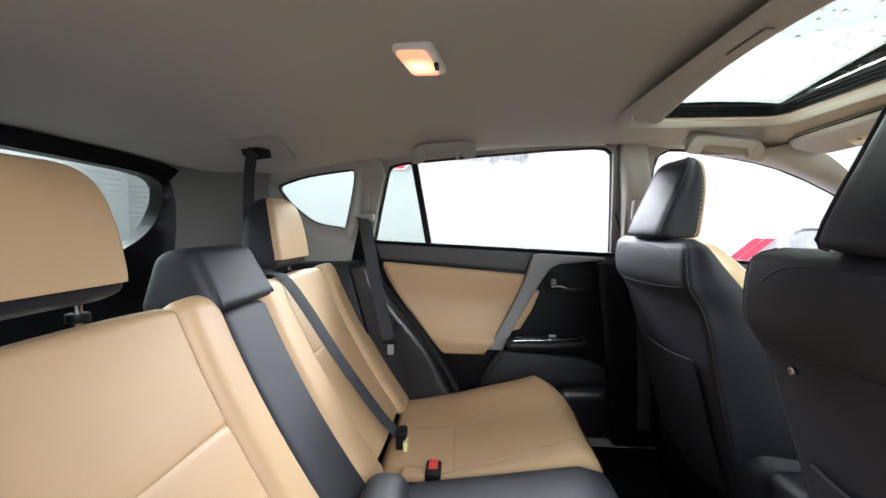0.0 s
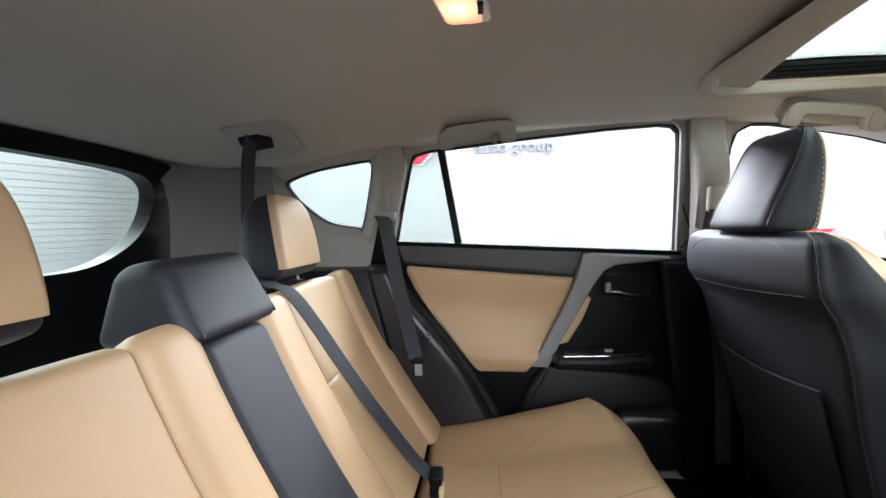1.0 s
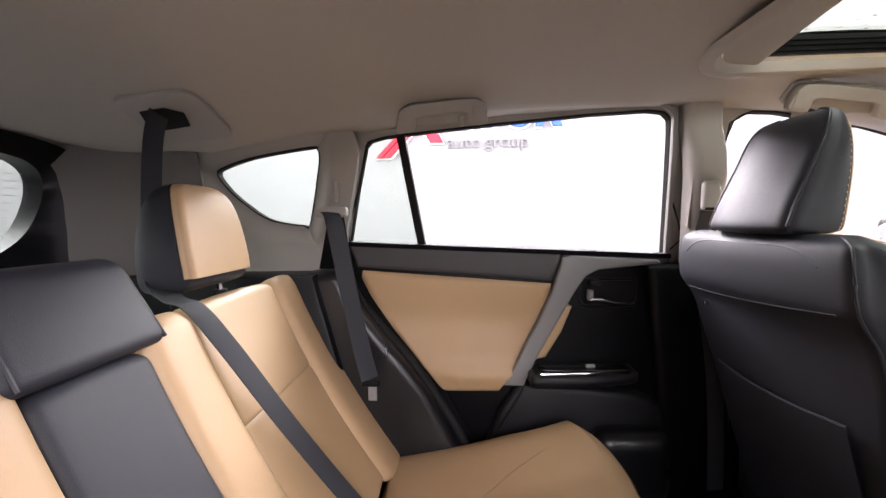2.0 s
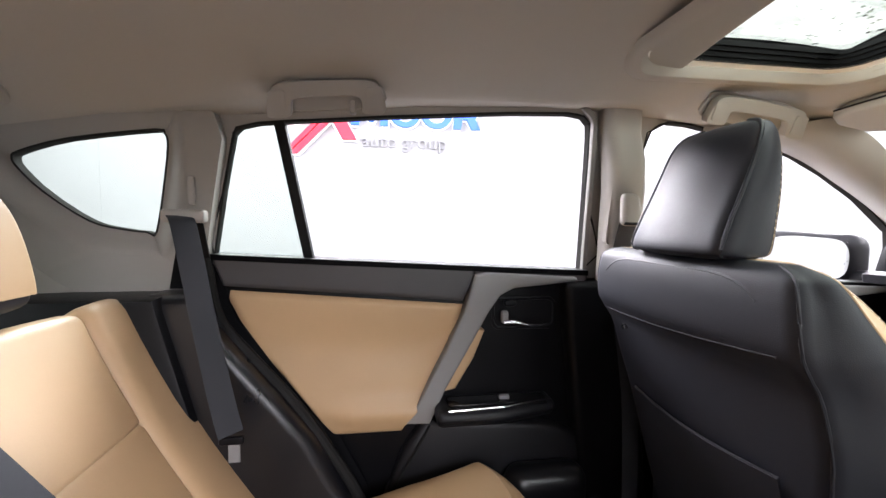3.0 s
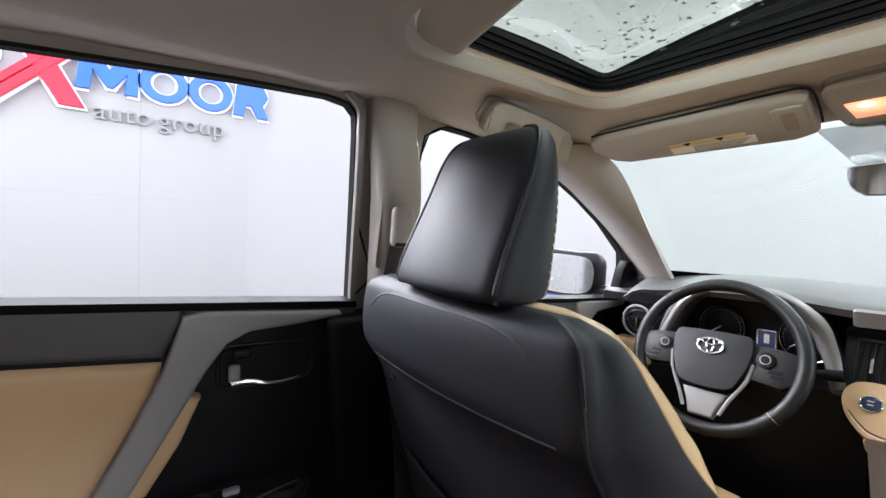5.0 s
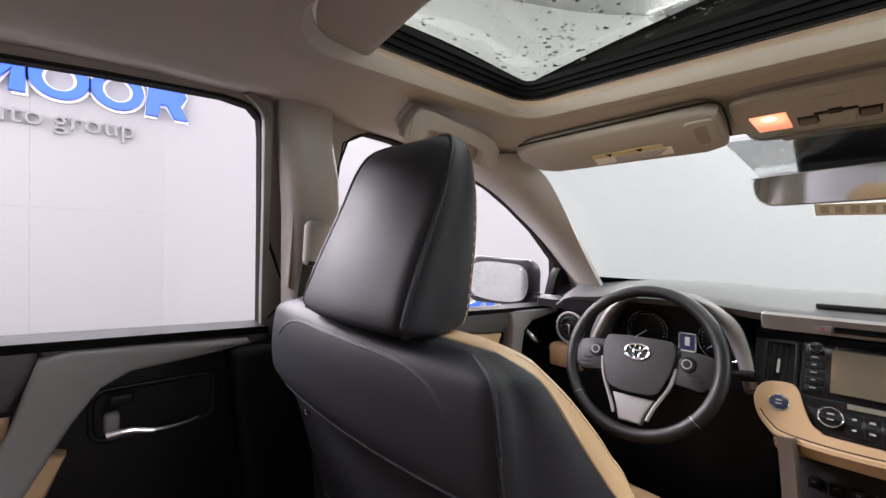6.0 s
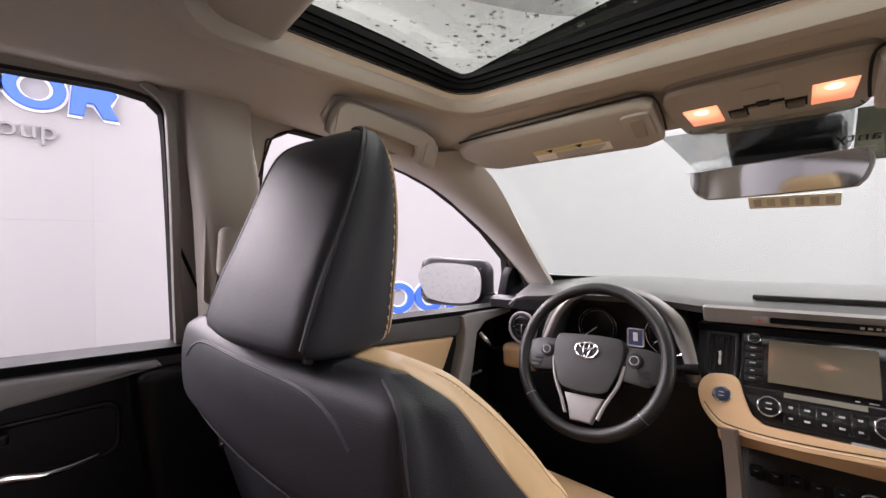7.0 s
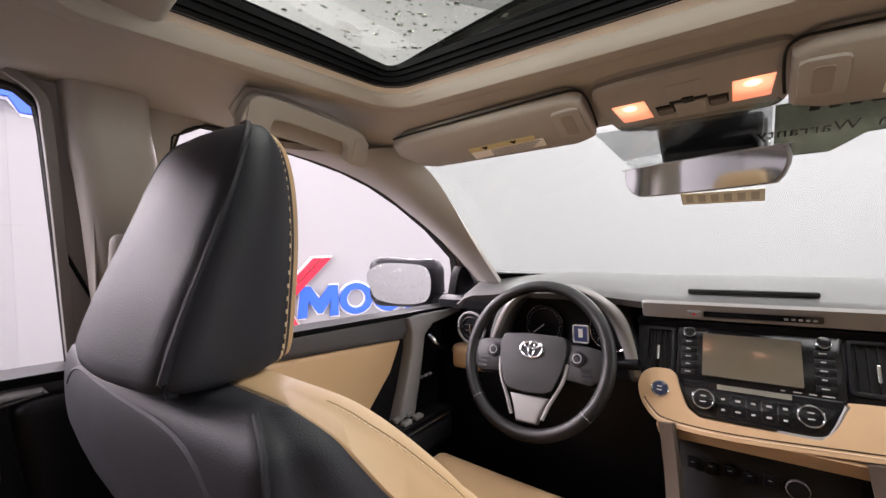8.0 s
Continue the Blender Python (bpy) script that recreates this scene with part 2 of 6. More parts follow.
def tube(path, r, sides=8, closed=False, flat=1.0, up=(0, 0, 1), r2=None):
    """A round or flattened bar along the path."""
    bm = bmesh.new()
    path = [Vector(p) for p in path]
    n = len(path)
    rings = []
    for i, p in enumerate(path):
        a, b = (path[(i - 1) % n], path[(i + 1) % n]) if closed else (path[max(0, i - 1)], path[min(n - 1, i + 1)])
        d = (b - a).normalized()
        s = d.cross(Vector(up))
        s = s.normalized() if s.length > 1e-6 else Vector((1, 0, 0))
        w = s.cross(d).normalized()
        k = r if r2 is None else r + (r2 - r) * i / (n - 1)
        rings.append([bm.verts.new(p + s * (k * math.cos(q)) + w * (k * flat * math.sin(q))) for q in [2 * math.pi * j / sides for j in range(sides)]])
    for i in range(n if closed else n - 1):
        A, B = rings[i], rings[(i + 1) % n]
        for j in range(sides):
            bm.faces.new((A[j], A[(j + 1) % sides], B[(j + 1) % sides], B[j]))
    if not closed:
        bm.faces.new(rings[0])
        bm.faces.new(rings[-1])
    return bm


def ribbon(path, width, thick, across):
    """A strap of webbing along the path; across is its width's direction."""
    bm = bmesh.new()
    path = [Vector(p) for p in path]
    acr = Vector(across).normalized()
    rings = []
    for i, p in enumerate(path):
        d = (path[min(len(path) - 1, i + 1)] - path[max(0, i - 1)]).normalized()
        w = (acr - d * acr.dot(d)).normalized()
        nrm = d.cross(w)
        rings.append([bm.verts.new(p + w * a * width / 2 + nrm * b * thick / 2) for a, b in ((-1, -0.6), (-0.9, -1), (0.9, -1), (1, -0.6), (1, 0.6), (0.9, 1), (-0.9, 1), (-1, 0.6))])
    for A, B in zip(rings, rings[1:]):
        for j in range(8):
            bm.faces.new((A[j], A[(j + 1) % 8], B[(j + 1) % 8], B[j]))
    bm.faces.new(rings[0])
    bm.faces.new(rings[-1])
    return bm


def sheet(fn, nu, nv, thick=0.0, skip=None):
    """A curved sheet fn(u, v), u and v from 0 to 1, thickened away along its normal."""
    bm = bmesh.new()
    V = [[bm.verts.new(fn(i / nu, j / nv)) for j in range(nv + 1)] for i in range(nu + 1)]
    for i in range(nu):
        for j in range(nv):
            q = (V[i][j], V[i + 1][j], V[i + 1][j + 1], V[i][j + 1])
            if skip is None or not skip(sum((v.co for v in q), Vector()) / 4):
                bm.faces.new(q)
    loose = [v for v in bm.verts if not v.link_faces]
    bmesh.ops.delete(bm, geom=loose, context="VERTS")
    if thick:
        bmesh.ops.recalc_face_normals(bm, faces=bm.faces)
        bmesh.ops.solidify(bm, geom=bm.faces[:], thickness=thick)
    return bm


def rounded_ring(cy, z, x0, x1, w0, w1, r0, r1, k=6, bulge=0.0, crown=0.0):
    """A closed ring at height z: a trapezium from x0 (half-width w0) to x1 (half-width w1) with rounded corners; bulge swells its sides, crown its back."""
    out = []
    if bulge or crown:
        arcs = [rounded_ring(cy, z, x0, x1, w0, w1, r0, r1, k)[i * (k + 1):(i + 1) * (k + 1)] for i in range(4)]
        swell = (Vector((0, bulge, 0)), Vector((-crown, 0, 0)), Vector((0, -bulge, 0)))
        for i in range(4):
            out += arcs[i]
            if i < 3:
                a, b = arcs[i][-1], arcs[i + 1][0]
                out += [a.lerp(b, q / 6) + swell[i] * math.sin(math.pi * q / 6) for q in range(1, 6)]
        return out
    for sx, sy, a0 in ((1, 1, 0), (-1, 1, 90), (-1, -1, 180), (1, -1, 270)):
        r = r1 if sx > 0 else r0
        w = w1 if sx > 0 else w0
        cx = x1 - r if sx > 0 else x0 + r
        c = sy * (w - r)
        out += [Vector((cx + r * math.cos(radians(a0 + 90 * i / k)), cy + c + r * math.sin(radians(a0 + 90 * i / k)), z)) for i in range(k + 1)]
    return out


def stack(rings, keep=None):
    """Skins closed rings of equal length one above another and closes both ends; keep(Vector) picks the faces that stay."""
    bm = bmesh.new()
    R = [[bm.verts.new(p) for p in ring] for ring in rings]
    n = len(R[0])
    for A, B in zip(R, R[1:]):
        for j in range(n):
            bm.faces.new((A[j], A[(j + 1) % n], B[(j + 1) % n], B[j]))
    bm.faces.new(R[0])
    bm.faces.new(R[-1])
    return bm


def spline(keys, n):
    """n rows between the rows of keys (tuples of equal length), smoothly."""
    rows = []
    m = len(keys)
    for i in range(n):
        t = i / (n - 1) * (m - 1)
        j = min(m - 2, int(t))
        f = t - j
        p = [keys[max(0, min(m - 1, j + q))] for q in (-1, 0, 1, 2)]
        rows.append(tuple(0.5 * (2 * b + (c - a) * f + (2 * a - 5 * b + 4 * c - d) * f * f + (3 * b - a - 3 * c + d) * f ** 3) for a, b, c, d in zip(*p)))
    return rows


def ring_band(loops):
    bm = bmesh.new()
    R = [[bm.verts.new(p) for p in lp] for lp in loops]
    for A, B in zip(R, R[1:]):
        for j in range(len(A)):
            bm.faces.new((A[j], A[(j + 1) % len(A)], B[(j + 1) % len(B)], B[j]))
    return bm


def disc(center, normal, r, depth, sides=28, bevel=0.0, up=(0, 0, 1)):
    n = Vector(normal).normalized()
    s = n.cross(Vector(up)).normalized()
    w = s.cross(n)
    c = Vector(center)
    ring = [(r * math.cos(2 * math.pi * k / sides), r * math.sin(2 * math.pi * k / sides)) for k in range(sides)]
    return plate(ring, lambda a, b, d: c + s * a + w * b + n * d, 0, depth, bevel=bevel)


def round_rect(x0, x1, y0, y1, r, k=5):
    out = []
    for cx, cy, a0 in ((x1 - r, y1 - r, 0), (x0 + r, y1 - r, 90), (x0 + r, y0 + r, 180), (x1 - r, y0 + r, 270)):
        out += [(cx + r * math.cos(radians(a0 + 90 * i / k)), cy + r * math.sin(radians(a0 + 90 * i / k))) for i in range(k + 1)]
    return out


def mirror_y(y):
    return 2 * YC - y


# ---------------------------------------------------------------- the photo booth round the car
WALL_Y, FRONT_X, REAR_X, RIGHT_Y, TOP = 4.433, 5.4, -3.8, -3.8, 3.55


def slab(name, x0, x1, y0, y1, z0, z1, mat, label, category):
    ob = part(name, rbox((x0 + x1) / 2, (y0 + y1) / 2, (z0 + z1) / 2, x1 - x0, y1 - y0, z1 - z0, 0.003, 1), mat)
    return tagged(ob, label, category, kind="structure")


slab("ground", REAR_X - 0.2, FRONT_X + 0.2, RIGHT_Y - 0.2, WALL_Y + 0.2, -0.1, 0.0, FLOOR, "pale grey painted booth floor", "floor")
booth_left = slab("wall_booth_left", REAR_X, 0.902, WALL_Y, WALL_Y + 0.15, 0, TOP, WALL, "bright white painted wall of the photo booth", "wall")
slab("wall_booth_right", REAR_X, FRONT_X, RIGHT_Y - 0.15, RIGHT_Y, 0, TOP, WALL, "bright white painted wall of the photo booth", "wall")
booth_front = slab("wall_booth_front", FRONT_X, FRONT_X + 0.15, RIGHT_Y - 0.15, WALL_Y + 0.15, 0, TOP, WALL, "white panelled end wall of the photo booth", "wall")
slab("wall_booth_rear", REAR_X - 0.15, REAR_X, RIGHT_Y - 0.15, WALL_Y + 0.15, 0, TOP, WALL, "white panelled end wall of the photo booth", "wall")
slab("ceiling_booth", REAR_X - 0.15, FRONT_X + 0.15, RIGHT_Y - 0.15, WALL_Y + 0.15, TOP, TOP + 0.1, WALL, "white ceiling of the photo booth", "ceiling")


# the wall that turns in a wide curve round the booth's front corner
BEND = Matrix.Translation((1.2, WALL_Y, 0)) @ Matrix.Rotation(radians(-28), 4, "Z")


def corner_wall(u, v):
    """u along the wall: a slight bend, a straight run past the sign, and a wide curve; v up."""
    if u < 0.2:
        q = radians(28) * u / 0.2
        return Vector((1.2 - 0.299 + 1.2 * math.sin(q), WALL_Y - 1.2 + 1.2 * math.cos(q), TOP * v))
    if u < 0.5:
        return BEND @ Vector((0.299 + 2.651 * (u - 0.2) / 0.3, 0, TOP * v))
    q = radians(62) * (u - 0.5) / 0.5
    return BEND @ Vector((2.95 + 3.0 * math.sin(q), 3.0 * math.cos(q) - 3.0, TOP * v))


booth_corner = part("wall_booth_corner", sheet(corner_wall, 70, 4, -0.03), WALL, None, "", 60)
tagged(booth_corner, "white painted curved corner wall of the photo booth", "wall", kind="structure")


# joints between the wall boards
JOINT = material("board_joint", (0.27, 0.27, 0.27), 0.7, scale=6, vary=0.3, bump=0.0)
for x in (-2.245, 0.195):
    part("panel_joint", rbox(x, WALL_Y, 1.7, 0.004, 0.003, 3.3, 0.001, 1), JOINT, booth_left)
part("panel_joint", rbox(-1.3, WALL_Y, 1.43, 4.9, 0.003, 0.003, 0.001, 1), JOINT, booth_left)
part("panel_joint", rbox(FRONT_X, -0.865, 1.7, 0.003, 0.006, 3.3, 0.001, 1), JOINT, booth_front)


def lettering(text, place, parent, label, size=0.172, mat=GREY, turn=None, extrude=0.012):
    """One word of raised letters, as a mesh under its thing."""
    data = bpy.data.curves.new("word", "FONT")
    data.body, data.size, data.extrude, data.space_character = text, size, extrude, 1.06
    raw = new("word", data)
    raw.matrix_world = Matrix.Translation(place) @ (turn or Matrix.Rotation(radians(90), 4, "X"))
    bpy.context.view_layer.update()
    me = bpy.data.meshes.new_from_object(raw.evaluated_get(bpy.context.evaluated_depsgraph_get()))
    me.transform(raw.matrix_world)
    bpy.data.objects.remove(raw)
    me.materials.clear()
    me.materials.append(mat)
    ob = new("word", me)
    ob.parent, ob.matrix_parent_inverse = parent, parent.matrix_world.inverted()
    ob["label"] = label
    return ob


def wall_sign(name, ox, oz):
    """A big wall sign: crossed red bars, blue rings and blocks, and a line of grey words. (ox, oz): the first block's lower left."""
    sign = thing(name, (ox, WALL_Y, oz), "large blue and red dealer sign mounted on the white wall", "sign", "wall signs")
    on = lambda a, b, d: (ox + a, WALL_Y - d, oz + b)

    def ring(cx, cz, rx, rz, w):
        k = 32
        o = [(cx + rx * math.cos(2 * math.pi * i / k), cz + rz * math.sin(2 * math.pi * i / k)) for i in range(k)]
        q = [(cx + (rx - w) * math.cos(2 * math.pi * i / k), cz + (rz - w * 0.86) * math.sin(2 * math.pi * i / k)) for i in range(k)]
        return o, q

    for cx in (-0.50, 0.49, 0.785):
        o, q = ring(cx, 0.13, 0.145, 0.135, 0.062)
        part("blue_ring", plate(o, on, 0.02, 0.05, [q], 0.003, 1), BLUE, sign, "blue ring shape")
        o, q = ring(cx, 0.13, 0.160, 0.150, 0.092)
        part("backing", plate(o, on, 0.004, 0.018, [q]), WHITE, sign)
    block_m = [(0, 0), (0.075, 0), (0.09, 0.135), (0.165, 0.03), (0.2, 0.03), (0.275, 0.135), (0.26, 0), (0.335, 0), (0.335, 0.26), (0.255, 0.26), (0.18, 0.15), (0.11, 0.26), (0.03, 0.26)]
    block_r = [(0.94, 0), (1.015, 0), (1.03, 0.09), (1.07, 0.09), (1.115, 0), (1.2, 0), (1.155, 0.10), (1.195, 0.17), (1.165, 0.245), (1.10, 0.265), (0.965, 0.265)]
    for name_, pts in (("blue_block", block_m), ("blue_block", block_r)):
        part(name_, plate(pts, on, 0.02, 0.05, bevel=0.003, segs=1), BLUE, sign, "blue block shape")
        part("backing", plate([(a - 0.006 if a < sum(p[0] for p in pts) / len(pts) else a + 0.012, b - 0.016 if b < 0.13 else b + 0.010) for a, b in pts], on, 0.004, 0.018), WHITE, sign)
    for d0, d1, mat, grow, label in ((0.03, 0.065, RED, 0.0, "red diagonal bar"), (0.006, 0.028, WHITE, 0.014, "")):
        up1 = [(-0.60 - grow, -0.275 - grow), (-0.545 + grow * 0.3, -0.275 - grow), (0.20 + grow, 0.495 + grow), (0.135 - grow, 0.495 + grow)]
        up2 = [(-0.535 - grow, -0.275 - grow), (-0.465 + grow, -0.275 - grow), (0.285 + grow, 0.495 + grow), (0.213 - grow, 0.495 + grow)]
        down = [(-0.075 - grow, -0.135 - grow), (0.055 + grow, -0.135 - grow), (-0.09 + grow, 0.13), (-0.30 + grow, 0.44 + grow), (-0.43 - grow, 0.44 + grow), (-0.215 - grow, 0.12)]
        for k, pts in enumerate((up1, up2, down)):
            part("red_bar" if mat is RED else "backing", plate(pts, on, d0 + 0.003 * (k < 2), d1 + 0.003 * (k < 2), bevel=0.003, segs=1), mat, sign, label)
    lettering("auto", (ox + 0.09, WALL_Y - 0.016, oz - 0.185), sign, "grey lettering reading auto")
    lettering("group", (ox + 0.455, WALL_Y - 0.016, oz - 0.185), sign, "grey lettering reading group")
    return sign


bpy.context.view_layer.update()
wall_sign("wall_sign", -0.157, 2.13)
corner_sign = wall_sign("wall_sign", 2.616, 0.65)
corner_sign.matrix_world = BEND @ Matrix.Translation((-1.2, -WALL_Y, 0)) @ corner_sign.matrix_world


# ---------------------------------------------------------------- the car's shell
def G(z):
    """The side windows' plane, on the driver's side."""
    return 1.5504 - 0.26 * (max(z, 1.05) - 1.1407)


REAR_WINDOW = [(-0.260, 1.170), (-0.222, 1.324), (-0.190, 1.437), (-0.176, 1.450), (-0.14, 1.459), (-0.09, 1.464), (0.14, 1.484), (0.40, 1.503), (0.545, 1.509), (0.584, 1.504), (0.601, 1.489), (0.606, 1.46), (0.619, 1.326), (0.636, 1.126), (-0.055, 1.159)]
QUARTER_WINDOW = [(-0.372, 1.229), (-0.333, 1.364), (-0.322, 1.416), (-0.326, 1.431), (-0.342, 1.438), (-0.505, 1.415), (-0.598, 1.388), (-0.614, 1.375), (-0.608, 1.355), (-0.572, 1.308), (-0.500, 1.250), (-0.440, 1.233), (-0.392, 1.227)]
FRONT_WINDOW = [(0.752, 1.115), (0.752, 1.44), (0.762, 1.48), (0.80, 1.501), (0.86, 1.499), (0.931, 1.487), (1.007, 1.476), (1.097, 1.460), (1.186, 1.436), (1.294, 1.394), (1.428, 1.331), (1.58, 1.240), (1.605, 1.19), (1.612, 1.082), (1.2, 1.098)]
QUARTER_WINDOW = [(q.x, q.y) for q in smooth_path([Vector((a, b, 0)) for a, b in QUARTER_WINDOW], 3, True)]
DOORWAY = [(-0.20, 0.46), (-0.24, 0.75), (-0.28, 1.10), (-0.23, 1.32), (-0.18, 1.44), (-0.10, 1.468), (0.14, 1.492), (0.54, 1.508), (0.585, 1.49), (0.61, 1.32), (0.64, 1.05), (0.62, 0.46)]
SIDE = [(-0.68, 0.30), (1.75, 0.30), (1.75, 1.10), (1.66, 1.215), (1.48, 1.335), (1.33, 1.41), (1.2, 1.462), (1.05, 1.51), (0.8, 1.55), (0.3, 1.56), (-0.2, 1.54), (-0.5, 1.51), (-0.68, 1.48)]


def side_map(left):
    return (lambda a, b, d: (a, G(b) + d, b)) if left else (lambda a, b, d: (a, mirror_y(G(b) + d), b))


wl = part("wall_left", plate(SIDE, side_map(True), -0.012, 0.006, [REAR_WINDOW, QUARTER_WINDOW, FRONT_WINDOW], 0.006), TRIM)
tagged(wl, "grey-beige plastic body side with window openings", "wall", kind="structure")
wr = part("wall_right", plate(SIDE, side_map(False), -0.012, 0.006, [DOORWAY, QUARTER_WINDOW, FRONT_WINDOW], 0.006), TRIM)
tagged(wr, "grey-beige plastic body side with an open rear doorway", "wall", kind="structure")


def grow(loop, by):
    cx, cz = sum(p[0] for p in loop) / len(loop), sum(p[1] for p in loop) / len(loop)
    return [(a + by * (a - cx) / math.hypot(a - cx, b - cz), b + by * (b - cz) / math.hypot(a - cx, b - cz)) for a, b in loop]


def inset(loop, by):
    """The closed loop moved inwards, corner by corner."""
    area = sum(a[0] * b[1] - b[0] * a[1] for a, b in zip(loop, loop[1:] + loop[:1]))
    out = []
    for k, (x, z) in enumerate(loop):
        p, q = Vector(loop[k - 1]), Vector(loop[(k + 1) % len(loop)])
        d1, d2 = (Vector((x, z)) - p).normalized(), (q - Vector((x, z))).normalized()
        n = Vector((-(d1.y + d2.y), d1.x + d2.x)).normalized() * (by if area > 0 else -by)
        out.append((x + n.x, z + n.y))
    return out


def window(name, left, hole, panes, label, seal=0.0028):
    """Seal and panes of one side window."""
    m = side_map(left)
    win = thing(name, m(*hole[0], 0), label, "window", "side windows", "structure")
    loop = smooth_path([Vector(m(a, b, -0.012)) for a, b in hole], 3, True)
    part("seal", tube(loop, seal, 6, True), RUBBER, win, "thin black rubber seal")
    inner = inset(hole, 0.0015)
    part("lining", ring_band([[Vector(m(a, b, -0.0145)) for a, b in inset(hole, -0.5 * seal - 0.002)]] + [[Vector(m(a, b, d)) for a, b in inner] for d in (-0.0145, 0.0075)]), REVEAL, win, "grey reveal of the opening")
    for pts, mat, lab in panes:
        part("pane", plate(pts, m, -0.001, 0.003), mat, win, lab)
    return win


REAR_PANE = [(-0.285, 1.15), (-0.045, 1.14), (-0.085, 1.48), (-0.20, 1.46)]
QUARTER_PANE = [(cx * 1.0 + (0.008 if cx > -0.45 else -0.008), cz + (0.008 if cz > 1.32 else -0.008)) for cx, cz in QUARTER_WINDOW]
w1 = window("window_1", True, REAR_WINDOW, [(REAR_PANE, PRIVACY, "fixed green-tinted corner pane")], "lowered rear door window with a fixed tinted corner pane")
w2 = window("window_2", True, QUARTER_WINDOW, [(QUARTER_PANE, PRIVACY, "green-tinted privacy glass")], "small tinted quarter window beside the rear seat", 0.0014)
w3 = window("window_3", True, FRONT_WINDOW, [], "lowered front door window with a curved top edge", 0.0016)
w4 = window("window_4", False, QUARTER_WINDOW, [(QUARTER_PANE, PRIVACY, "green-tinted privacy glass")], "small tinted quarter window behind the open doorway")
w5 = window("window_5", False, FRONT_WINDOW, [([(a, b) for a, b in FRONT_WINDOW], WINDSHIELD, "clear green-tinted glass")], "closed front door window on the passenger side")
bar = [Vector((-0.046, G(1.13) - 0.012, 1.13)), Vector((-0.0965, G(1.462) - 0.012, 1.464))]
part("division_bar", ribbon([bar[0].lerp(bar[1], k / 6) for k in range(7)], 0.023, 0.020, (1, 0, 0)), RUBBER, w1, "black rubber division bar")
frame_path = [Vector((x - 0.006, G(z) - 0.026, z)) for x, z in ((0.648, 1.10), (0.640, 1.18), (0.628, 1.33), (0.617, 1.45), (0.609, 1.497), (0.58, 1.520))]
part("frame_strip", ribbon(smooth_path(frame_path, 5), 0.012, 0.014, (1, 0, 0)), DARK_AND_SHADE_TRIM, w1, "grey door frame strip")


# trim of the rear pillar, round the quarter window
for left, name in ((True, "trim_pillar_c"), (False, "trim_pillar_c")):
    m = side_map(left)
    shape = [(-0.255, 1.09), (-0.268, 1.168), (-0.238, 1.29), (-0.205, 1.42), (-0.215, 1.47), (-0.30, 1.505), (-0.5, 1.495), (-0.72, 1.465), (-0.72, 1.09)]
    hole = [(q.x, q.y) for q in smooth_path([Vector((a, b, 0)) for a, b in grow(QUARTER_WINDOW, 0.052)], 3, True)]
    ob = part(name, plate(shape, m, -0.045, -0.013, [hole], 0.004, 2), TRIM)
    loops = []
    for k in range(9):
        w = k / 8
        base = [(q.x, q.y) for q in smooth_path([Vector((a, b, 0)) for a, b in grow(QUARTER_WINDOW, 0.001 + 0.053 * w)], 3, True)]
        loops.append([Vector(m(a, b, -0.013 - 0.034 * w * w * (3 - 2 * w))) for a, b in base])
    part("window_recess", ring_band(loops), TRIM, ob)
    # the belt's shadow on the trim, put in as a thin black plate
    part("belt_shadow", plate([(-0.350, 1.10), (-0.305, 1.252), (-0.262, 1.255), (-0.252, 1.10)], m, -0.050, -0.044, bevel=0.002), BLACK, ob, "black plate standing in for the shadow of the belt")
    tagged(ob, "grey moulded plastic rear pillar trim round the quarter window", "pillar trim", kind="structure")

# trim of the middle pillar
for left in (True, False):
    def bwarp(p, left=left):
        z = p.z
        x = p.x + 0.045 * (1.30 - z) / 0.2 * 0.5
        k = max(0.0, min(1.0, (z - 1.36) / 0.13))
        y = G(z) - 0.033 + p.y + 0.040 * k * k * (3 - 2 * k)
        return Vector((x, y if left else mirror_y(y), z))
    ob = part("trim_pillar_b", rbox(0.690, -0.030, 1.34, 0.092, 0.07, 0.54, 0.024, 8, bwarp), TRIM)
    tagged(ob, "grey plastic middle pillar trim", "pillar trim", kind="structure")
    ob = part("trim_pillar_b_lower", rbox(0.640, -0.010, 0.76, 0.19, 0.10, 0.70, 0.02, 6, bwarp), BLACK)
    tagged(ob, "black plastic lower middle pillar trim", "pillar trim", kind="structure")

# trim of the front pillars, between side window and windshield
SIDE_EDGE = [(0.90, 1.497), (1.02, 1.482), (1.12, 1.462), (1.22, 1.432), (1.32, 1.390), (1.45, 1.331), (1.62, 1.240), (1.72, 1.170)]
GLASS_EDGE = [(1.12, 1.335, 1.500), (1.185, 1.325, 1.478), (1.235, 1.318, 1.447), (1.29, 1.317, 1.402), (1.345, 1.317, 1.352), (1.41, 1.318, 1.296), (1.50, 1.322, 1.222), (1.58, 1.33, 1.165)]
for left in (True, False):
    A = smooth_path([Vector((x, G(z) - 0.014, z)) for x, z in SIDE_EDGE], 5)
    B = smooth_path([Vector(p) for p in GLASS_EDGE], 5)

    def pillar(u, v, A=A, B=B, left=left):
        i = min(len(A) - 1, round(u * (len(A) - 1)))
        p = A[i].lerp(B[i], v)
        bulge = math.sin(math.pi * v)
        p = p + Vector((-0.55, -0.30, -0.25)) * 0.045 * bulge
        return Vector((p.x, p.y if left else mirror_y(p.y), p.z))
    ob = part("trim_pillar_a", sheet(pillar, len(A) - 1, 10, 0.012), TRIM)
    tagged(ob, "grey plastic windshield pillar trim", "pillar trim", kind="structure")

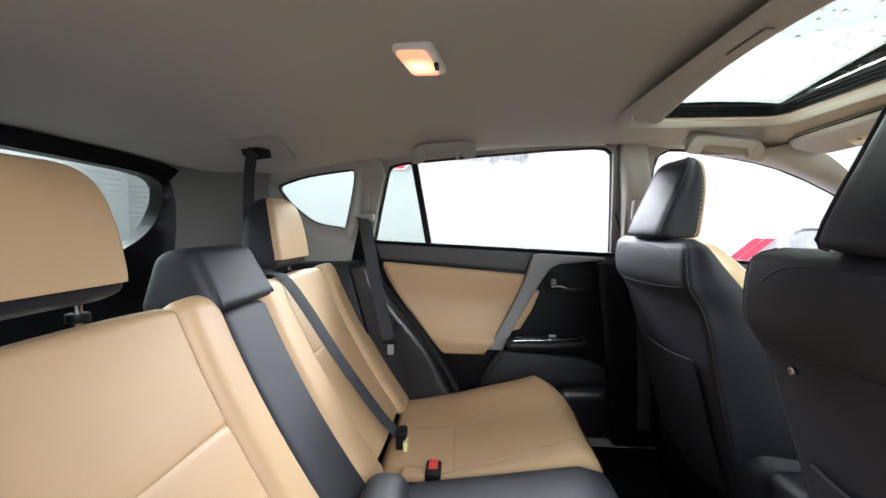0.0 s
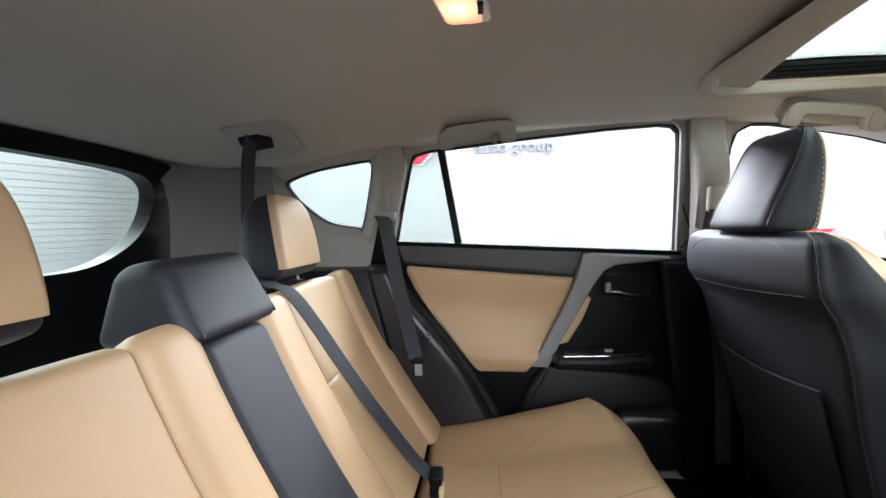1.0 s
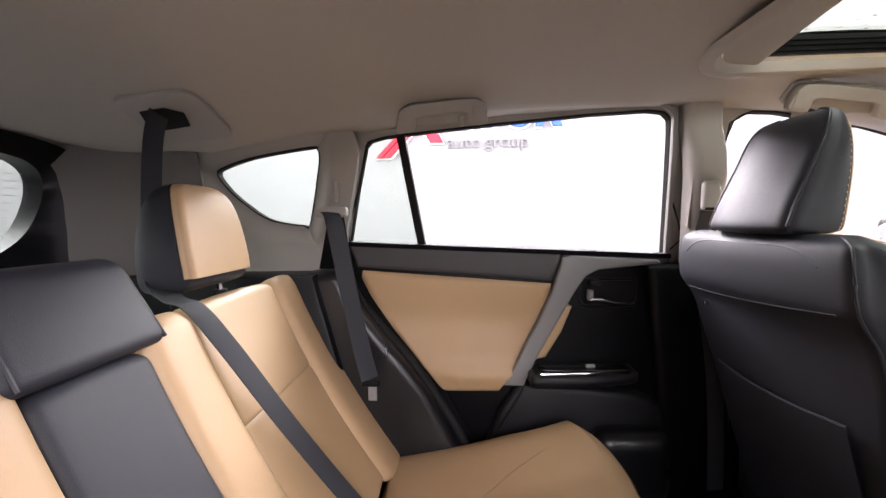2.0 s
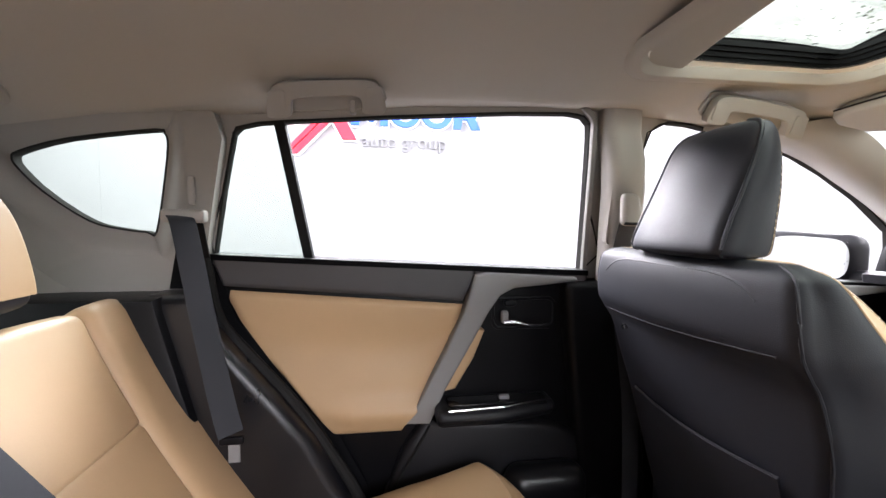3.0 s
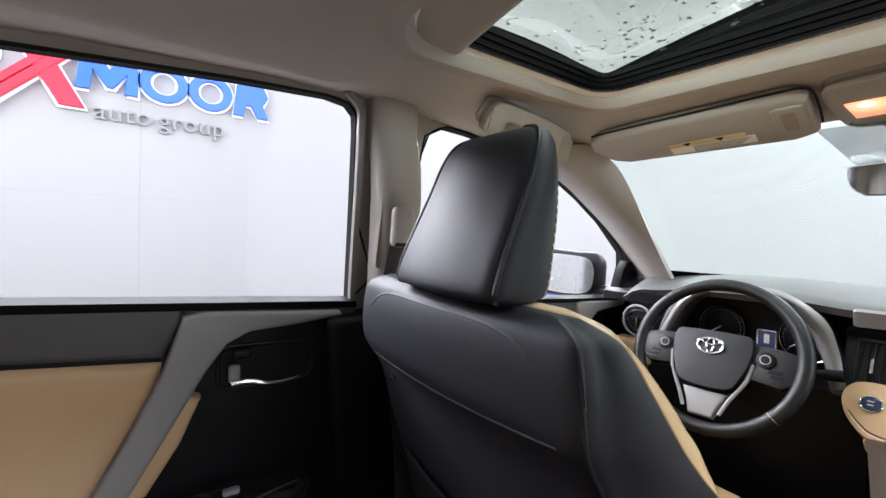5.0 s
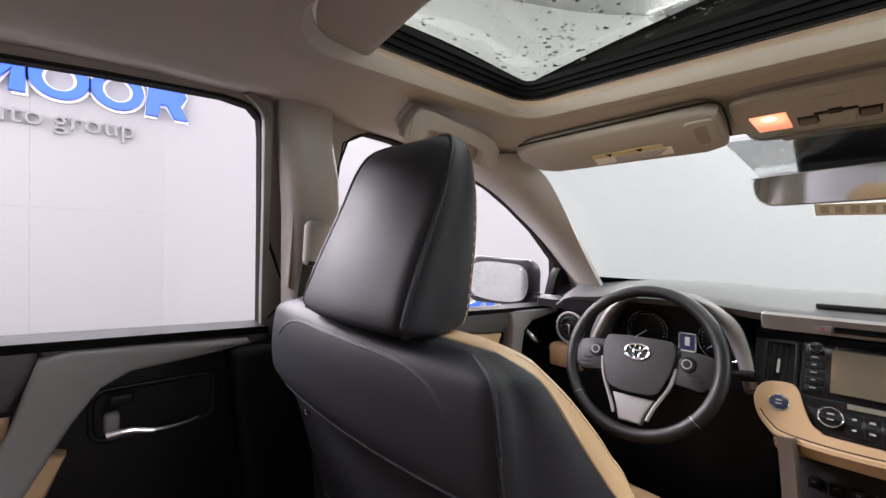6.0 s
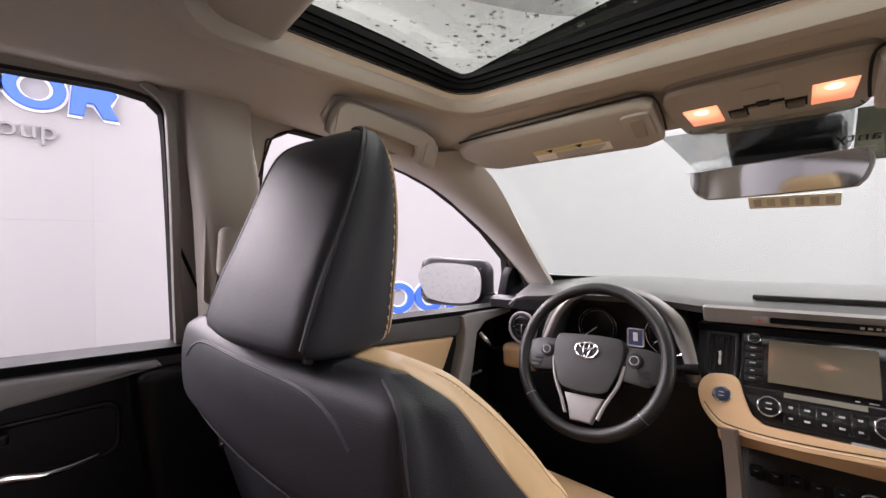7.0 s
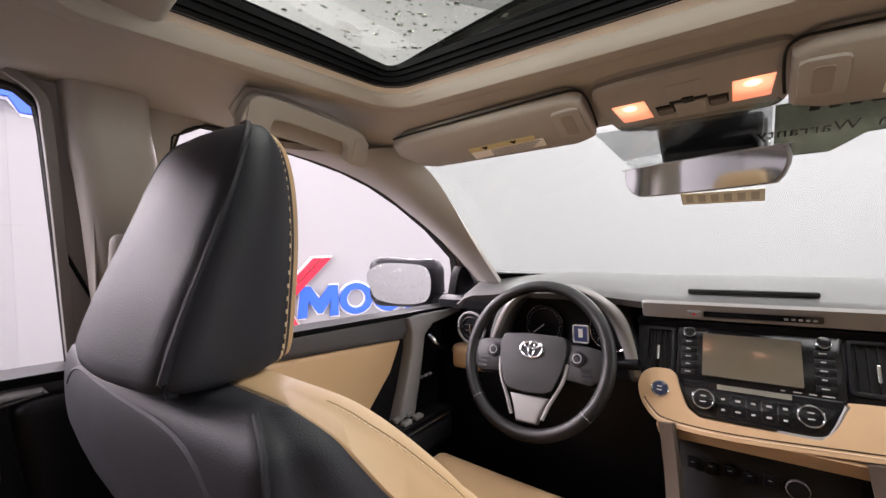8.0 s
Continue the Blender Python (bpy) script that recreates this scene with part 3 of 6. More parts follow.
# ---------------------------------------------------------------- headliner with the sunroof opening
RX = [-1.02, -0.75, -0.545, -0.25, 0.0, 0.3, 0.55, 0.8, 0.98, 1.02, 1.06, 1.10, 1.15, 1.21]
RZ = [1.450, 1.502, 1.531, 1.563, 1.578, 1.586, 1.584, 1.573, 1.556, 1.546, 1.531, 1.519, 1.507, 1.490]
SR = (0.560, 1.005, 2 * YC - 1.225, 1.225)


def roof_z(x, y):
    dy = abs(y - YC)
    zc = (2 * float(np.interp(x, RX, RZ)) + float(np.interp(x - 0.03, RX, RZ)) + float(np.interp(x + 0.03, RX, RZ))) / 4
    z = zc - float(np.interp(x, [-0.9, -0.545, 0.0, 0.5, 0.85, 1.1], [0.14, 0.40, 0.27, 0.28, 0.13, 0.05])) * min(dy, 0.56) ** 2
    if dy > 0.54:
        edge = float(np.interp(x, [-0.9, -0.5, -0.15, 0.0, 0.2, 0.45, 0.6, 0.75, 1.0, 1.2], [1.40, 1.455, 1.477, 1.490, 1.507, 1.519, 1.519, 1.510, 1.492, 1.46]))
        t = min(1, (dy - 0.54) / 0.10)
        z += (edge - z) * t * t * (3 - 2 * t)
    return z


def roof(u, v):
    x = -1.02 + u * 2.23
    y = YC + (v - 0.5) * 2 * 0.70
    return Vector((x, y, roof_z(x, y)))


def in_opening(c):
    return SR[0] - 0.002 < c.x < SR[1] + 0.002 and SR[2] - 0.002 < c.y < SR[3] + 0.002


liner = part("ceiling", sheet(roof, 108, 70, 0.0, in_opening), HEADLINER)
tagged(liner, "grey-beige woven fabric headliner with a sunroof opening", "headliner", kind="structure")
top = part("roof", sheet(lambda u, v: roof(u, v) + Vector((0, 0, 0.085 - 0.06 * abs(v - 0.5) * 2)), 40, 20, 0.0, in_opening), BODY)
tagged(top, "dark painted steel roof over the cabin", "roof", kind="structure")

sunroof = thing("sunroof", (0.78, YC, 1.56), "sunroof with rain-dotted glass and a half-open beige shade", "sunroof")


def rounded_loop(grow_by, drop, r=0.06):
    pts = round_rect(SR[0] - grow_by, SR[1] + grow_by, SR[2] - grow_by, SR[3] + grow_by, r + max(0, grow_by), 7)
    return [Vector((x, y, roof_z(x, y) + drop)) for x, y in pts]


part("trim_ring", ring_band([rounded_loop(0.038, 0.003), rounded_loop(0.030, -0.004), rounded_loop(0.019, -0.008), rounded_loop(0.007, -0.008), rounded_loop(-0.002, 0.002), rounded_loop(-0.003, 0.016)]), HEADLINER, sunroof, "beige moulded trim ring")
part("lower_track", ring_band([rounded_loop(-0.003, 0.008, 0.06), rounded_loop(-0.016, 0.012, 0.052)]), PAPER, sunroof, "pale inner edge of the trim ring")
frame_loops = [rounded_loop(-0.0155, 0.010, 0.052), rounded_loop(-0.0165, 0.018, 0.050), rounded_loop(-0.020, 0.018, 0.046), rounded_loop(-0.021, 0.026, 0.042), rounded_loop(-0.025, 0.026, 0.036), rounded_loop(-0.026, 0.033, 0.030), rounded_loop(-0.030, 0.033, 0.024), rounded_loop(-0.031, 0.042, 0.016)]
part("black_frame", ring_band(frame_loops), FRAME_BLACK, sunroof, "stepped black rubber and metal frame")


def roof_glass(u, v):
    x, y = 0.52 + 0.46 * u, SR[2] + 0.005 + (SR[3] - SR[2] - 0.01) * v
    return Vector((x, y, roof_z(x, y) + 0.041))


part("glass_pane", sheet(roof_glass, 12, 16, 0.004), ROOF_GLASS, sunroof, "green-tinted wet glass")


def shade(u, v):
    a = u
    y = SR[2] + 0.004 + (SR[3] - SR[2] - 0.008) * v
    base = roof_z(0.60, y)
    if a < 0.6:
        return Vector((0.53 + 0.125 * a / 0.6, y, base + 0.012 - 0.010 * a / 0.6))
    q = (a - 0.6) / 0.4 * math.pi
    return Vector((0.655 + 0.016 * math.sin(q), y, base + 0.018 - 0.016 * math.cos(q)))


part("shade", sheet(shade, 20, 24, 0.0), HEADLINER, sunroof, "beige sliding shade, partly closed")
part("shade_grip", rbox(0.632, YC, roof_z(0.60, YC) + 0.0, 0.022, 0.11, 0.006, 0.003, 2), TRIM, sunroof, "recessed grip of the shade")
rng = random.Random(5)
bm = bmesh.new()
for k in range(1000):
    u, v = 0.30 + 0.69 * rng.random(), rng.random()
    if rng.random() < 0.35:
        u = 0.75 + 0.24 * rng.random()
    p = roof_glass(u, v) + Vector((0, 0, 0.0025))
    r = 0.0010 + 0.0036 * rng.random() ** 3
    vs = [bm.verts.new(p + Vector((r * math.cos(q) * (1 + 0.2 * rng.random()), r * math.sin(q), 0))) for q in [math.pi * 2 * j / 8 for j in range(8)]]
    ctr = bm.verts.new(p + Vector((0, 0, r * 0.6)))
    for j in range(8):
        bm.faces.new((vs[j], vs[(j + 1) % 8], ctr))
drops = part("rain_drops", bm, DROP, sunroof)
tagged(drops, "many small rain drops on the glass", kind="stuff")

# ---------------------------------------------------------------- tailgate and rear window
def gate_map(a, b, d):
    """a across, b up, d into the cabin."""
    return (-1.0 + 0.42 * (b - 1.28) + 0.10 * ((a - YC) / 0.6) ** 2 - 0.03 + d, a, b)


def sym(pts):
    """A closed loop from its driver-side half, from the bottom middle up to the top middle."""
    return pts + [(mirror_y(a), b) for a, b in reversed(pts)]


gate_hole = sym([(YC + 0.05, 1.122), (1.10, 1.122), (1.195, 1.136), (1.255, 1.172), (1.290, 1.220), (1.300, 1.285), (1.291, 1.34), (1.264, 1.375), (1.215, 1.393), (1.10, 1.405), (YC + 0.05, 1.415)])
gate_out = sym([(YC + 0.05, 0.55), (1.47, 0.55), (1.455, 1.05), (1.425, 1.18), (1.395, 1.29), (1.375, 1.36), (1.338, 1.405), (1.27, 1.432), (1.10, 1.450), (YC + 0.05, 1.458)])
gate_hole, gate_out = ([(q.x, q.y) for q in smooth_path([Vector((a, b, 0)) for a, b in loop], 4, True)] for loop in (gate_hole, gate_out))
gate = thing("door_5", (-1.05, YC, 0.5), "black-framed tailgate with a tinted heated rear window", "tailgate", kind="structure")
part("gate_frame", plate(gate_out, gate_map, -0.05, 0.0, [gate_hole], 0.014, 3), BLACK, gate, "black plastic tailgate frame")
part("pane", plate([(a, b) for a, b in grow(gate_hole, 0.01)], gate_map, -0.045, -0.040), PRIVACY, gate, "green-tinted rear glass")
for k in range(15):
    z = 1.155 + 0.0165 * k
    w = 0.49 if 1.19 < z < 1.36 else 0.44
    path = [gate_map(YC + w * q, z + 0.004 * q * q, -0.036) for q in np.linspace(-1, 1, 15)]
    part("heater_wire", tube(path, 0.0006, 4), GREY, gate)

# side trim behind the rear seat, up to the tailgate; its shade is in the colour
for left in (True, False):
    def rear_side(u, v, left=left):
        x = -0.64 + u * float(np.interp(v, [0, 0.2, 0.4, 0.6, 0.75, 0.9, 1], [-0.357, -0.320, -0.290, -0.271, -0.272, -0.300, -0.343]))
        z = 1.06 + 0.43 * v
        y = G(z) - 0.046 - 0.12 * u ** 1.6 - 0.02 * math.sin(math.pi * v) * u
        return Vector((x, y if left else mirror_y(y), z - 0.03 * u * v))
    ob = part("trim_pillar_d", sheet(rear_side, 12, 24, 0.01), DARK_AND_SHADE_TRIM)
    tagged(ob, "grey plastic trim beside the cargo space, darkened for its shade", "pillar trim", kind="structure")
    m = (lambda a, b, d: (a, d, b)) if left else (lambda a, b, d: (a, mirror_y(d), b))
    ob = part("trim_cargo", plate([(-1.04, 0.42), (-0.20, 0.42), (-0.20, 0.60), (-0.33, 1.095), (-1.02, 1.095)], m, 1.40, 1.56, bevel=0.012), BLACK)
    tagged(ob, "black plastic cargo side trim below the quarter window", "side trim", kind="structure")

cabin_floor = part("floor", rbox(0.35, YC, 0.33, 2.9, 1.62, 0.08, 0.02, 4), CARPET)
tagged(cabin_floor, "black carpeted cabin floor", "floor", kind="structure")
tunnel = part("floor_tunnel", rbox(0.75, YC, 0.42, 1.9, 0.26, 0.16, 0.04, 4), CARPET)
tagged(tunnel, "black carpeted centre tunnel of the cabin floor", "floor", kind="structure")
fire = part("wall_front", rbox(1.80, YC, 0.75, 0.04, 1.62, 0.86, 0.01, 2), BLACK)
tagged(fire, "black bulkhead under the windshield", "wall", kind="structure")


# ---------------------------------------------------------------- windshield
def shield(u, v):
    """u up the glass, v across."""
    y = YC + (v - 0.5) * 2 * 0.60
    bow = ((y - YC) / 0.6) ** 2
    base = Vector((1.80 - 0.16 * bow, y, 1.105))
    head = Vector((1.215 - 0.06 * bow, y, 1.488))
    p = base.lerp(head, u)
    return p + Vector((0.03, 0, 0.02)) * math.sin(math.pi * u)


ws = thing("windshield", (1.7, YC, 1.15), "wide raked windshield with a tinted band along the top", "windshield", kind="structure")
part("pane", sheet(shield, 14, 24, 0.004), WINDSHIELD, ws, "clear grey-green glass")
on_pane = lambda a, b, d: shield(b, a) + Vector((-0.006 - d, 0, -0.006))
part("shade_band", plate([(0.636, 0.995), (0.620, 0.91), (0.606, 0.832), (0.56, 0.829), (0.50, 0.828), (0.44, 0.827), (0.44, 0.995), (0.54, 0.995)], on_pane, 0.0, 0.001), SHADE_BAND, ws, "pale grey film beside the mirror")
part("frit_band", plate([(0.438, 0.995), (0.438, 0.827), (0.385, 0.828), (0.372, 0.85), (0.357, 0.878), (0.30, 0.887), (0.20, 0.893), (0.20, 0.995), (0.32, 0.995)], on_pane, 0.0, 0.001), FRIT, ws, "dark dotted band along the top of the glass")
part("lower_frit", sheet(lambda u, v: shield(0.17 + 0.055 * u, 0.02 + 0.96 * v) + Vector((-0.006, 0, -0.006)), 2, 24, 0.001), FRAME_BLACK, ws, "black band along the foot of the glass")
part("cowl", tube([shield(0.17, v) + Vector((0.03, 0, -0.02)) for v in np.linspace(0.02, 0.98, 30)], 0.014, 8), RUBBER, ws, "black cowl and seal under the glass")
# ---------------------------------------------------------------- rear seats
PB = np.polyfit([1.10, 1.075, 0.97, 0.87, 0.74, 0.60], [-0.402, -0.39, -0.345, -0.297, -0.222, -0.130], 2)


def back_x(z):
    return float(np.polyval(PB, z))


def recline(p):
    return Vector((p.x + back_x(p.z), p.y, p.z))


def rear_back(y0, y1, z0, z1, depth=0.16, proud=0.0, r=0.03, spread=0.0, crown=0.0):
    """A piece of seat back from y0 to y1 and z0 to z1 whose front lies proud of the seat's plane; spread widens it downwards."""
    cy, cz = (y0 + y1) / 2, (z0 + z1) / 2

    def warp(p):
        k = (z1 - p.z) / (z1 - z0)
        front = p.x + depth / 2
        q = Vector((p.x, p.y + spread * k * (p.y - y0) / (y1 - y0), p.z))
        t = (p.y - cy) / ((y1 - y0) / 2)
        q.x += crown * (1 - t * t) * (front / depth)
        q.z += 0.006 * (1 - t * t) if p.z > cz else 0
        q.z -= 0.55 * max(0.0, proud - p.x - 0.030) * max(0.0, min(1.0, (p.z - z1 + 0.09) / 0.06))
        return recline(q)
    return rbox(proud - depth / 2, cy, cz, depth, y1 - y0, z1 - z0, r, 8, warp)


def headrest(name_label, cy, x, z0, z1, half):
    """A rear head restraint: black sides and back, tan front. x: its front face."""
    rest = thing("rear_headrest", (x - 0.05, cy, z0), name_label, "headrest", "rear headrests")
    h = z1 - z0
    keys = [(0.0, -0.100, -0.045, 0.70, 0.66), (0.03, -0.118, -0.022, 0.92, 0.90), (0.12, -0.128, 0.0, 0.98, 0.99), (0.40, -0.130, -0.006, 0.98, 1.0), (0.70, -0.124, -0.018, 0.90, 0.93), (0.88, -0.110, -0.030, 0.76, 0.80), (0.97, -0.092, -0.042, 0.56, 0.60), (1.0, -0.076, -0.052, 0.30, 0.34)]
    rows = spline(keys, 30)
    cover = part("cover", stack([rounded_ring(cy, z0 + h * k, x + a, x + b - 0.012, half * w0, half * w1, min(0.048, (b - a) * 0.44), min(0.010, (b - a) * 0.2)) for k, a, b, w0, w1 in rows]), LEATHER, rest, "black leather back and sides", 60)
    part("front_panel", stack([rounded_ring(cy, z0 + h * k, x + b - 0.018, x + b, half * w1 * 1.008, half * w1 * 0.965, 0.003, min(0.011, half * w1 * 0.4)) for k, a, b, w0, w1 in rows[9:-1]]), TAN, rest, "tan leather front panel", 60)
    for s in (-1, 1):
        part("post", tube([Vector((x - 0.055, cy + s * 0.065, z0 - 0.09)), Vector((x - 0.055, cy + s * 0.065, z0 + 0.03))], 0.006, 10), CHROME, rest, "chrome post")
        part("post_collar", disc((x - 0.055, cy + s * 0.065, z0 - 0.025), (0, 0, 1), 0.015, 0.013, 16, 0.003, (1, 0, 0)), BLACK, rest)
        part("seam", tube([Vector((x + b - 0.020, cy + s * half * w1 * 1.004, z0 + h * k)) for k, a, b, w0, w1 in rows[9:-3]], 0.0011, 6), SEAM, cover)
    return rest


def rear_seat(name, y0, y1, inner_low, label):
    """One outer place of the rear bench. inner_low: whether the side at y0 is the inner one."""
    seat = thing(name, (-0.2, (y0 + y1) / 2, 0.37), label, "rear seat", "rear seats")
    w = y1 - y0
    a, b = (y0 + 0.115, y1 - 0.125) if inner_low else (y0 + 0.125, y1 - 0.108)
    part("back_insert", rear_back(a - 0.004, b + 0.004, 0.885, 1.088, 0.15, 0.0, 0.014, crown=0.008), TAN, seat, "tan leather upper back insert")
    part("back_insert", rear_back(a - 0.004, b + 0.004, 0.60, 0.889, 0.15, 0.0, 0.012, crown=0.008), TAN, seat, "tan leather lower back insert")
    lo = rear_back(y0, a, 0.58, 1.090, 0.17, 0.010, 0.024, 0.0, 0.012)
    hi = rear_back(b, y1, 0.58, 1.094, 0.17, 0.010, 0.024, 0.07 if inner_low else 0.0, 0.012)
    part("back_bolster", lo, TAN, seat, "tan leather side bolster")
    part("back_bolster", hi, TAN, seat, "tan leather side bolster")
    part("back_shell", rear_back(y0 + 0.01, y1 - 0.01, 0.55, 1.035, 0.06, -0.12, 0.02), BLACK, seat, "black carpeted back shell")

    sgn = 1 if inner_low else -1
    edge = y0 if inner_low else y1

    def dish(p):
        t = (p.x + 0.12) / 0.60
        side = (p.y - y0) / w if inner_low else (y1 - p.y) / w
        out = max(0.0, min(1.0, (side - 0.62) / 0.34))
        out = out * out * (3 - 2 * out)
        z = p.z - 0.022 + 0.085 * t - 0.02 * math.sin(math.pi * max(0, min(1, t))) - (0.055 * max(0, t - 0.86) / 0.14 if p.z > 0.55 else 0)
        if p.z > 0.52:
            z += 0.040 * out * max(0.0, min(1.0, (t - 0.05) / 0.45)) - 0.03 * max(0.0, side - 0.98) / 0.1
        y = p.y + sgn * (0.030 + 0.10 * max(0, t - 0.2)) * max(0, 1 - side * 1.5)
        x = p.x - 0.085 * max(0.0, side - 0.70) ** 2 / 0.09 * max(0.0, t - 0.5) / 0.5
        return Vector((x, y, z))
    part("cushion", rbox(0.16, (y0 + y1) / 2 + sgn * 0.012, 0.53, 0.60, w + 0.045, 0.17, 0.045, 26, dish), TAN, seat, "tan leather seat cushion")

    def on_cushion(x, y):
        """A seam's place on the cushion: x forwards, y outwards from the inner edge."""
        q = Vector((x, edge + sgn * y, 0.6150))
        z = dish(q).z
        return Vector((x, edge + sgn * y, z + 0.0002))
    seams = ([(-0.06, 0.313), (0.064, 0.321), (0.12, 0.365), (0.173, 0.408), (0.25, 0.452), (0.315, 0.480)], [(0.064, 0.321), (0.068, 0.20), (0.073, 0.085)], [(0.0, 0.058), (0.073, 0.085), (0.228, 0.135), (0.36, 0.166), (0.40, 0.172)])
    for pts in seams:
        path = [on_cushion(p.x, p.y) for p in smooth_path([Vector((a, b, 0)) for a, b in pts], 5)]
        part("seam", tube(path, 0.0012, 5), TAN_SEAM, seat)
    part("seat_base", rbox(0.12, (y0 + y1) / 2, 0.43, 0.62, w, 0.14, 0.02, 4), BLACK, seat)
    return seat


SL = (0.89, 1.437)
rear_seat("rear_passenger_seat", SL[0], SL[1], True, "tan leather rear seat with stitched bolsters beside the door")
rear_seat("rear_passenger_seat", 0.155, 0.730, False, "tan leather rear seat with stitched bolsters beside the open doorway")
middle = thing("rear_middle_bench", (-0.2, YC, 0.37), "black leather middle seat with its armrest folded up", "rear seat", "rear seats")
part("armrest", rear_back(0.726, 0.898, 0.60, 1.055, 0.16, 0.006, 0.016, crown=0.002), LEATHER, middle, "folded black leather armrest")
part("armrest_hinge", rbox(-0.075, 0.78, 0.615, 0.11, 0.205, 0.11, 0.045, 6), LEATHER, middle)


def mid_dish(p):
    t = (p.x + 0.12) / 0.60
    y = 0.78 + (p.y - 0.78) * (1.22 + 0.66 * max(0, t - 0.2))
    return Vector((p.x, y, p.z + 0.045 * t - (0.05 * max(0, t - 0.88) / 0.12 if p.z > 0.55 else 0)))


part("cushion", rbox(0.16, 0.78, 0.525, 0.60, 0.235, 0.165, 0.022, 10, mid_dish), LEATHER, middle, "black leather cushion")
part("seat_base", rbox(0.12, 0.78, 0.43, 0.62, 0.3, 0.14, 0.02, 4), BLACK, middle)
mid_rest = thing("rear_headrest", (-0.46, 0.806, 1.05), "low black leather head restraint on the middle seat back", "headrest", "rear headrests")


def mid_map(a, b, d):
    k = (b - 1.05) / 0.12
    half = 0.120 - 0.010 * max(0, k)
    return Vector((a - 0.036, 0.814 + d * half, b + 0.012))


mid_shape = [(-0.324, 1.052), (-0.392, 1.180), (-0.472, 1.166), (-0.505, 1.040)]
bm = plate(mid_shape, lambda a, b, d: mid_map(a, b, d), -1.0, 1.0)
bmesh.ops.dissolve_limit(bm, angle_limit=0.02, verts=bm.verts[:], edges=bm.edges[:])
bmesh.ops.bevel(bm, geom=bm.edges[:], offset=0.027, segments=6, profile=0.5, affect="EDGES", clamp_overlap=True)
part("cover", bm, LEATHER, mid_rest, "black leather cover with piped edges", 60)
for s in (-1, 1):
    part("piping", tube([mid_map(a - 0.004, b - 0.003, s * 0.84) for a, b in ((-0.328, 1.064), (-0.345, 1.094), (-0.366, 1.131), (-0.382, 1.1535), (-0.398, 1.1615), (-0.420, 1.1600), (-0.440, 1.150))], 0.0028, 7), LEATHER, mid_rest)
headrest("rear head restraint with tan leather front and black sides", 1.147, -0.410, 1.105, 1.312, 0.104)
headrest("rear head restraint with tan leather front and black sides", 0.448, -0.412, 1.114, 1.320, 0.104)


# ---------------------------------------------------------------- front seats
def front_seat(cy):
    seat = thing("front_seat", (0.85, cy, 0.37), "black leather front seat with tan edges, seen from behind", "front seat", "front seats")
    # height, back face, black side's front edge, tan front, half-widths of each
    keys = [(0.46, 0.795, 0.972, 0.986, 0.180, 0.209, 0.180), (0.55, 0.775, 0.976, 0.990, 0.200, 0.234, 0.210), (0.70, 0.735, 0.956, 0.970, 0.215, 0.250, 0.225), (0.86, 0.693, 0.922, 0.936, 0.222, 0.252, 0.230),
            (0.96, 0.667, 0.866, 0.896, 0.237, 0.262, 0.243), (1.035, 0.645, 0.784, 0.852, 0.238, 0.260, 0.240), (1.070, 0.623, 0.748, 0.820, 0.239, 0.257, 0.236), (1.098, 0.608, 0.722, 0.796, 0.240, 0.256, 0.233), (1.145, 0.604, 0.684, 0.752, 0.237, 0.250, 0.224), (1.174, 0.606, 0.664, 0.722, 0.231, 0.244, 0.214),
            (1.192, 0.612, 0.654, 0.698, 0.220, 0.232, 0.203), (1.205, 0.627, 0.646, 0.676, 0.184, 0.198, 0.168)]
    rows = spline(keys, 46)
    part("back_shell", stack([rounded_ring(cy, z, a, b, w0, w1, min(0.026, (b - a) * 0.4), min(0.004, (b - a) * 0.2), bulge=0.008 * min(1, (b - a) / 0.08), crown=0.012) for z, a, b, c, w0, w1, w2 in rows]), LEATHER, seat, "black leather seat back", 50)
    part("front_cover", stack([rounded_ring(cy, z, b - 0.004, c, w1 * 1.002, w2, 0.004, min(0.035, (c - b) * 0.6)) for z, a, b, c, w0, w1, w2 in rows[2:]]), TAN, seat, "tan leather front edge", 50)
    for s in (-1, 1):
        path = [Vector((a + 0.29 * min(0.026, (b - a) * 0.4), cy + s * (w0 - 0.29 * min(0.026, (b - a) * 0.4)), z)) for z, a, b, c, w0, w1, w2 in rows[::2]]
        part("piping", tube(path, 0.0024, 6), LEATHER, seat)
        line = []
        for z, a, b, c, w0, w1, w2 in rows[8:-3]:
            r = min(0.035, (c - b) * 0.6)
            line.append(Vector((c - r + 0.45 * r, cy + s * (w2 - r + 0.893 * r), z)))
        part("seam", tube(line, 0.0005, 5), TAN_SEAM, seat)
        fine = smooth_path([p + Vector((-0.0030, s * 0.0016, 0)) for p in line], 4)
        for k in range(30, len(fine) - 2, 3):
            part("stitch", tube([fine[k], fine[k + 1], fine[k + 2]][:2], 0.0005, 4), THREAD, seat)

    def at(y, z, out=0.0):
        back, half = (float(np.interp(z, [r[0] for r in rows], [r[k] for r in rows])) for k in (1, 4))
        fall = max(0.0, 1 - (y / (half - 0.02)) ** 2)
        return Vector((back - 0.0125 * fall - out, cy + y, z))
    part("piping", tube([at(y, 1.186 - 0.03 * (abs(y) / 0.18) ** 6, -0.003) for y in np.linspace(-0.18, 0.18, 21)], 0.003, 6), LEATHER, seat)
    def seam_z(y):
        return 1.080 - 0.006 * math.cos(y * 6.5) - 0.050 * y
    part("back_seam", tube([at(y, seam_z(y) - 0.0005, 0.0) for y in np.linspace(-0.205, 0.205, 25)], 0.0014, 6), SEAM, seat)
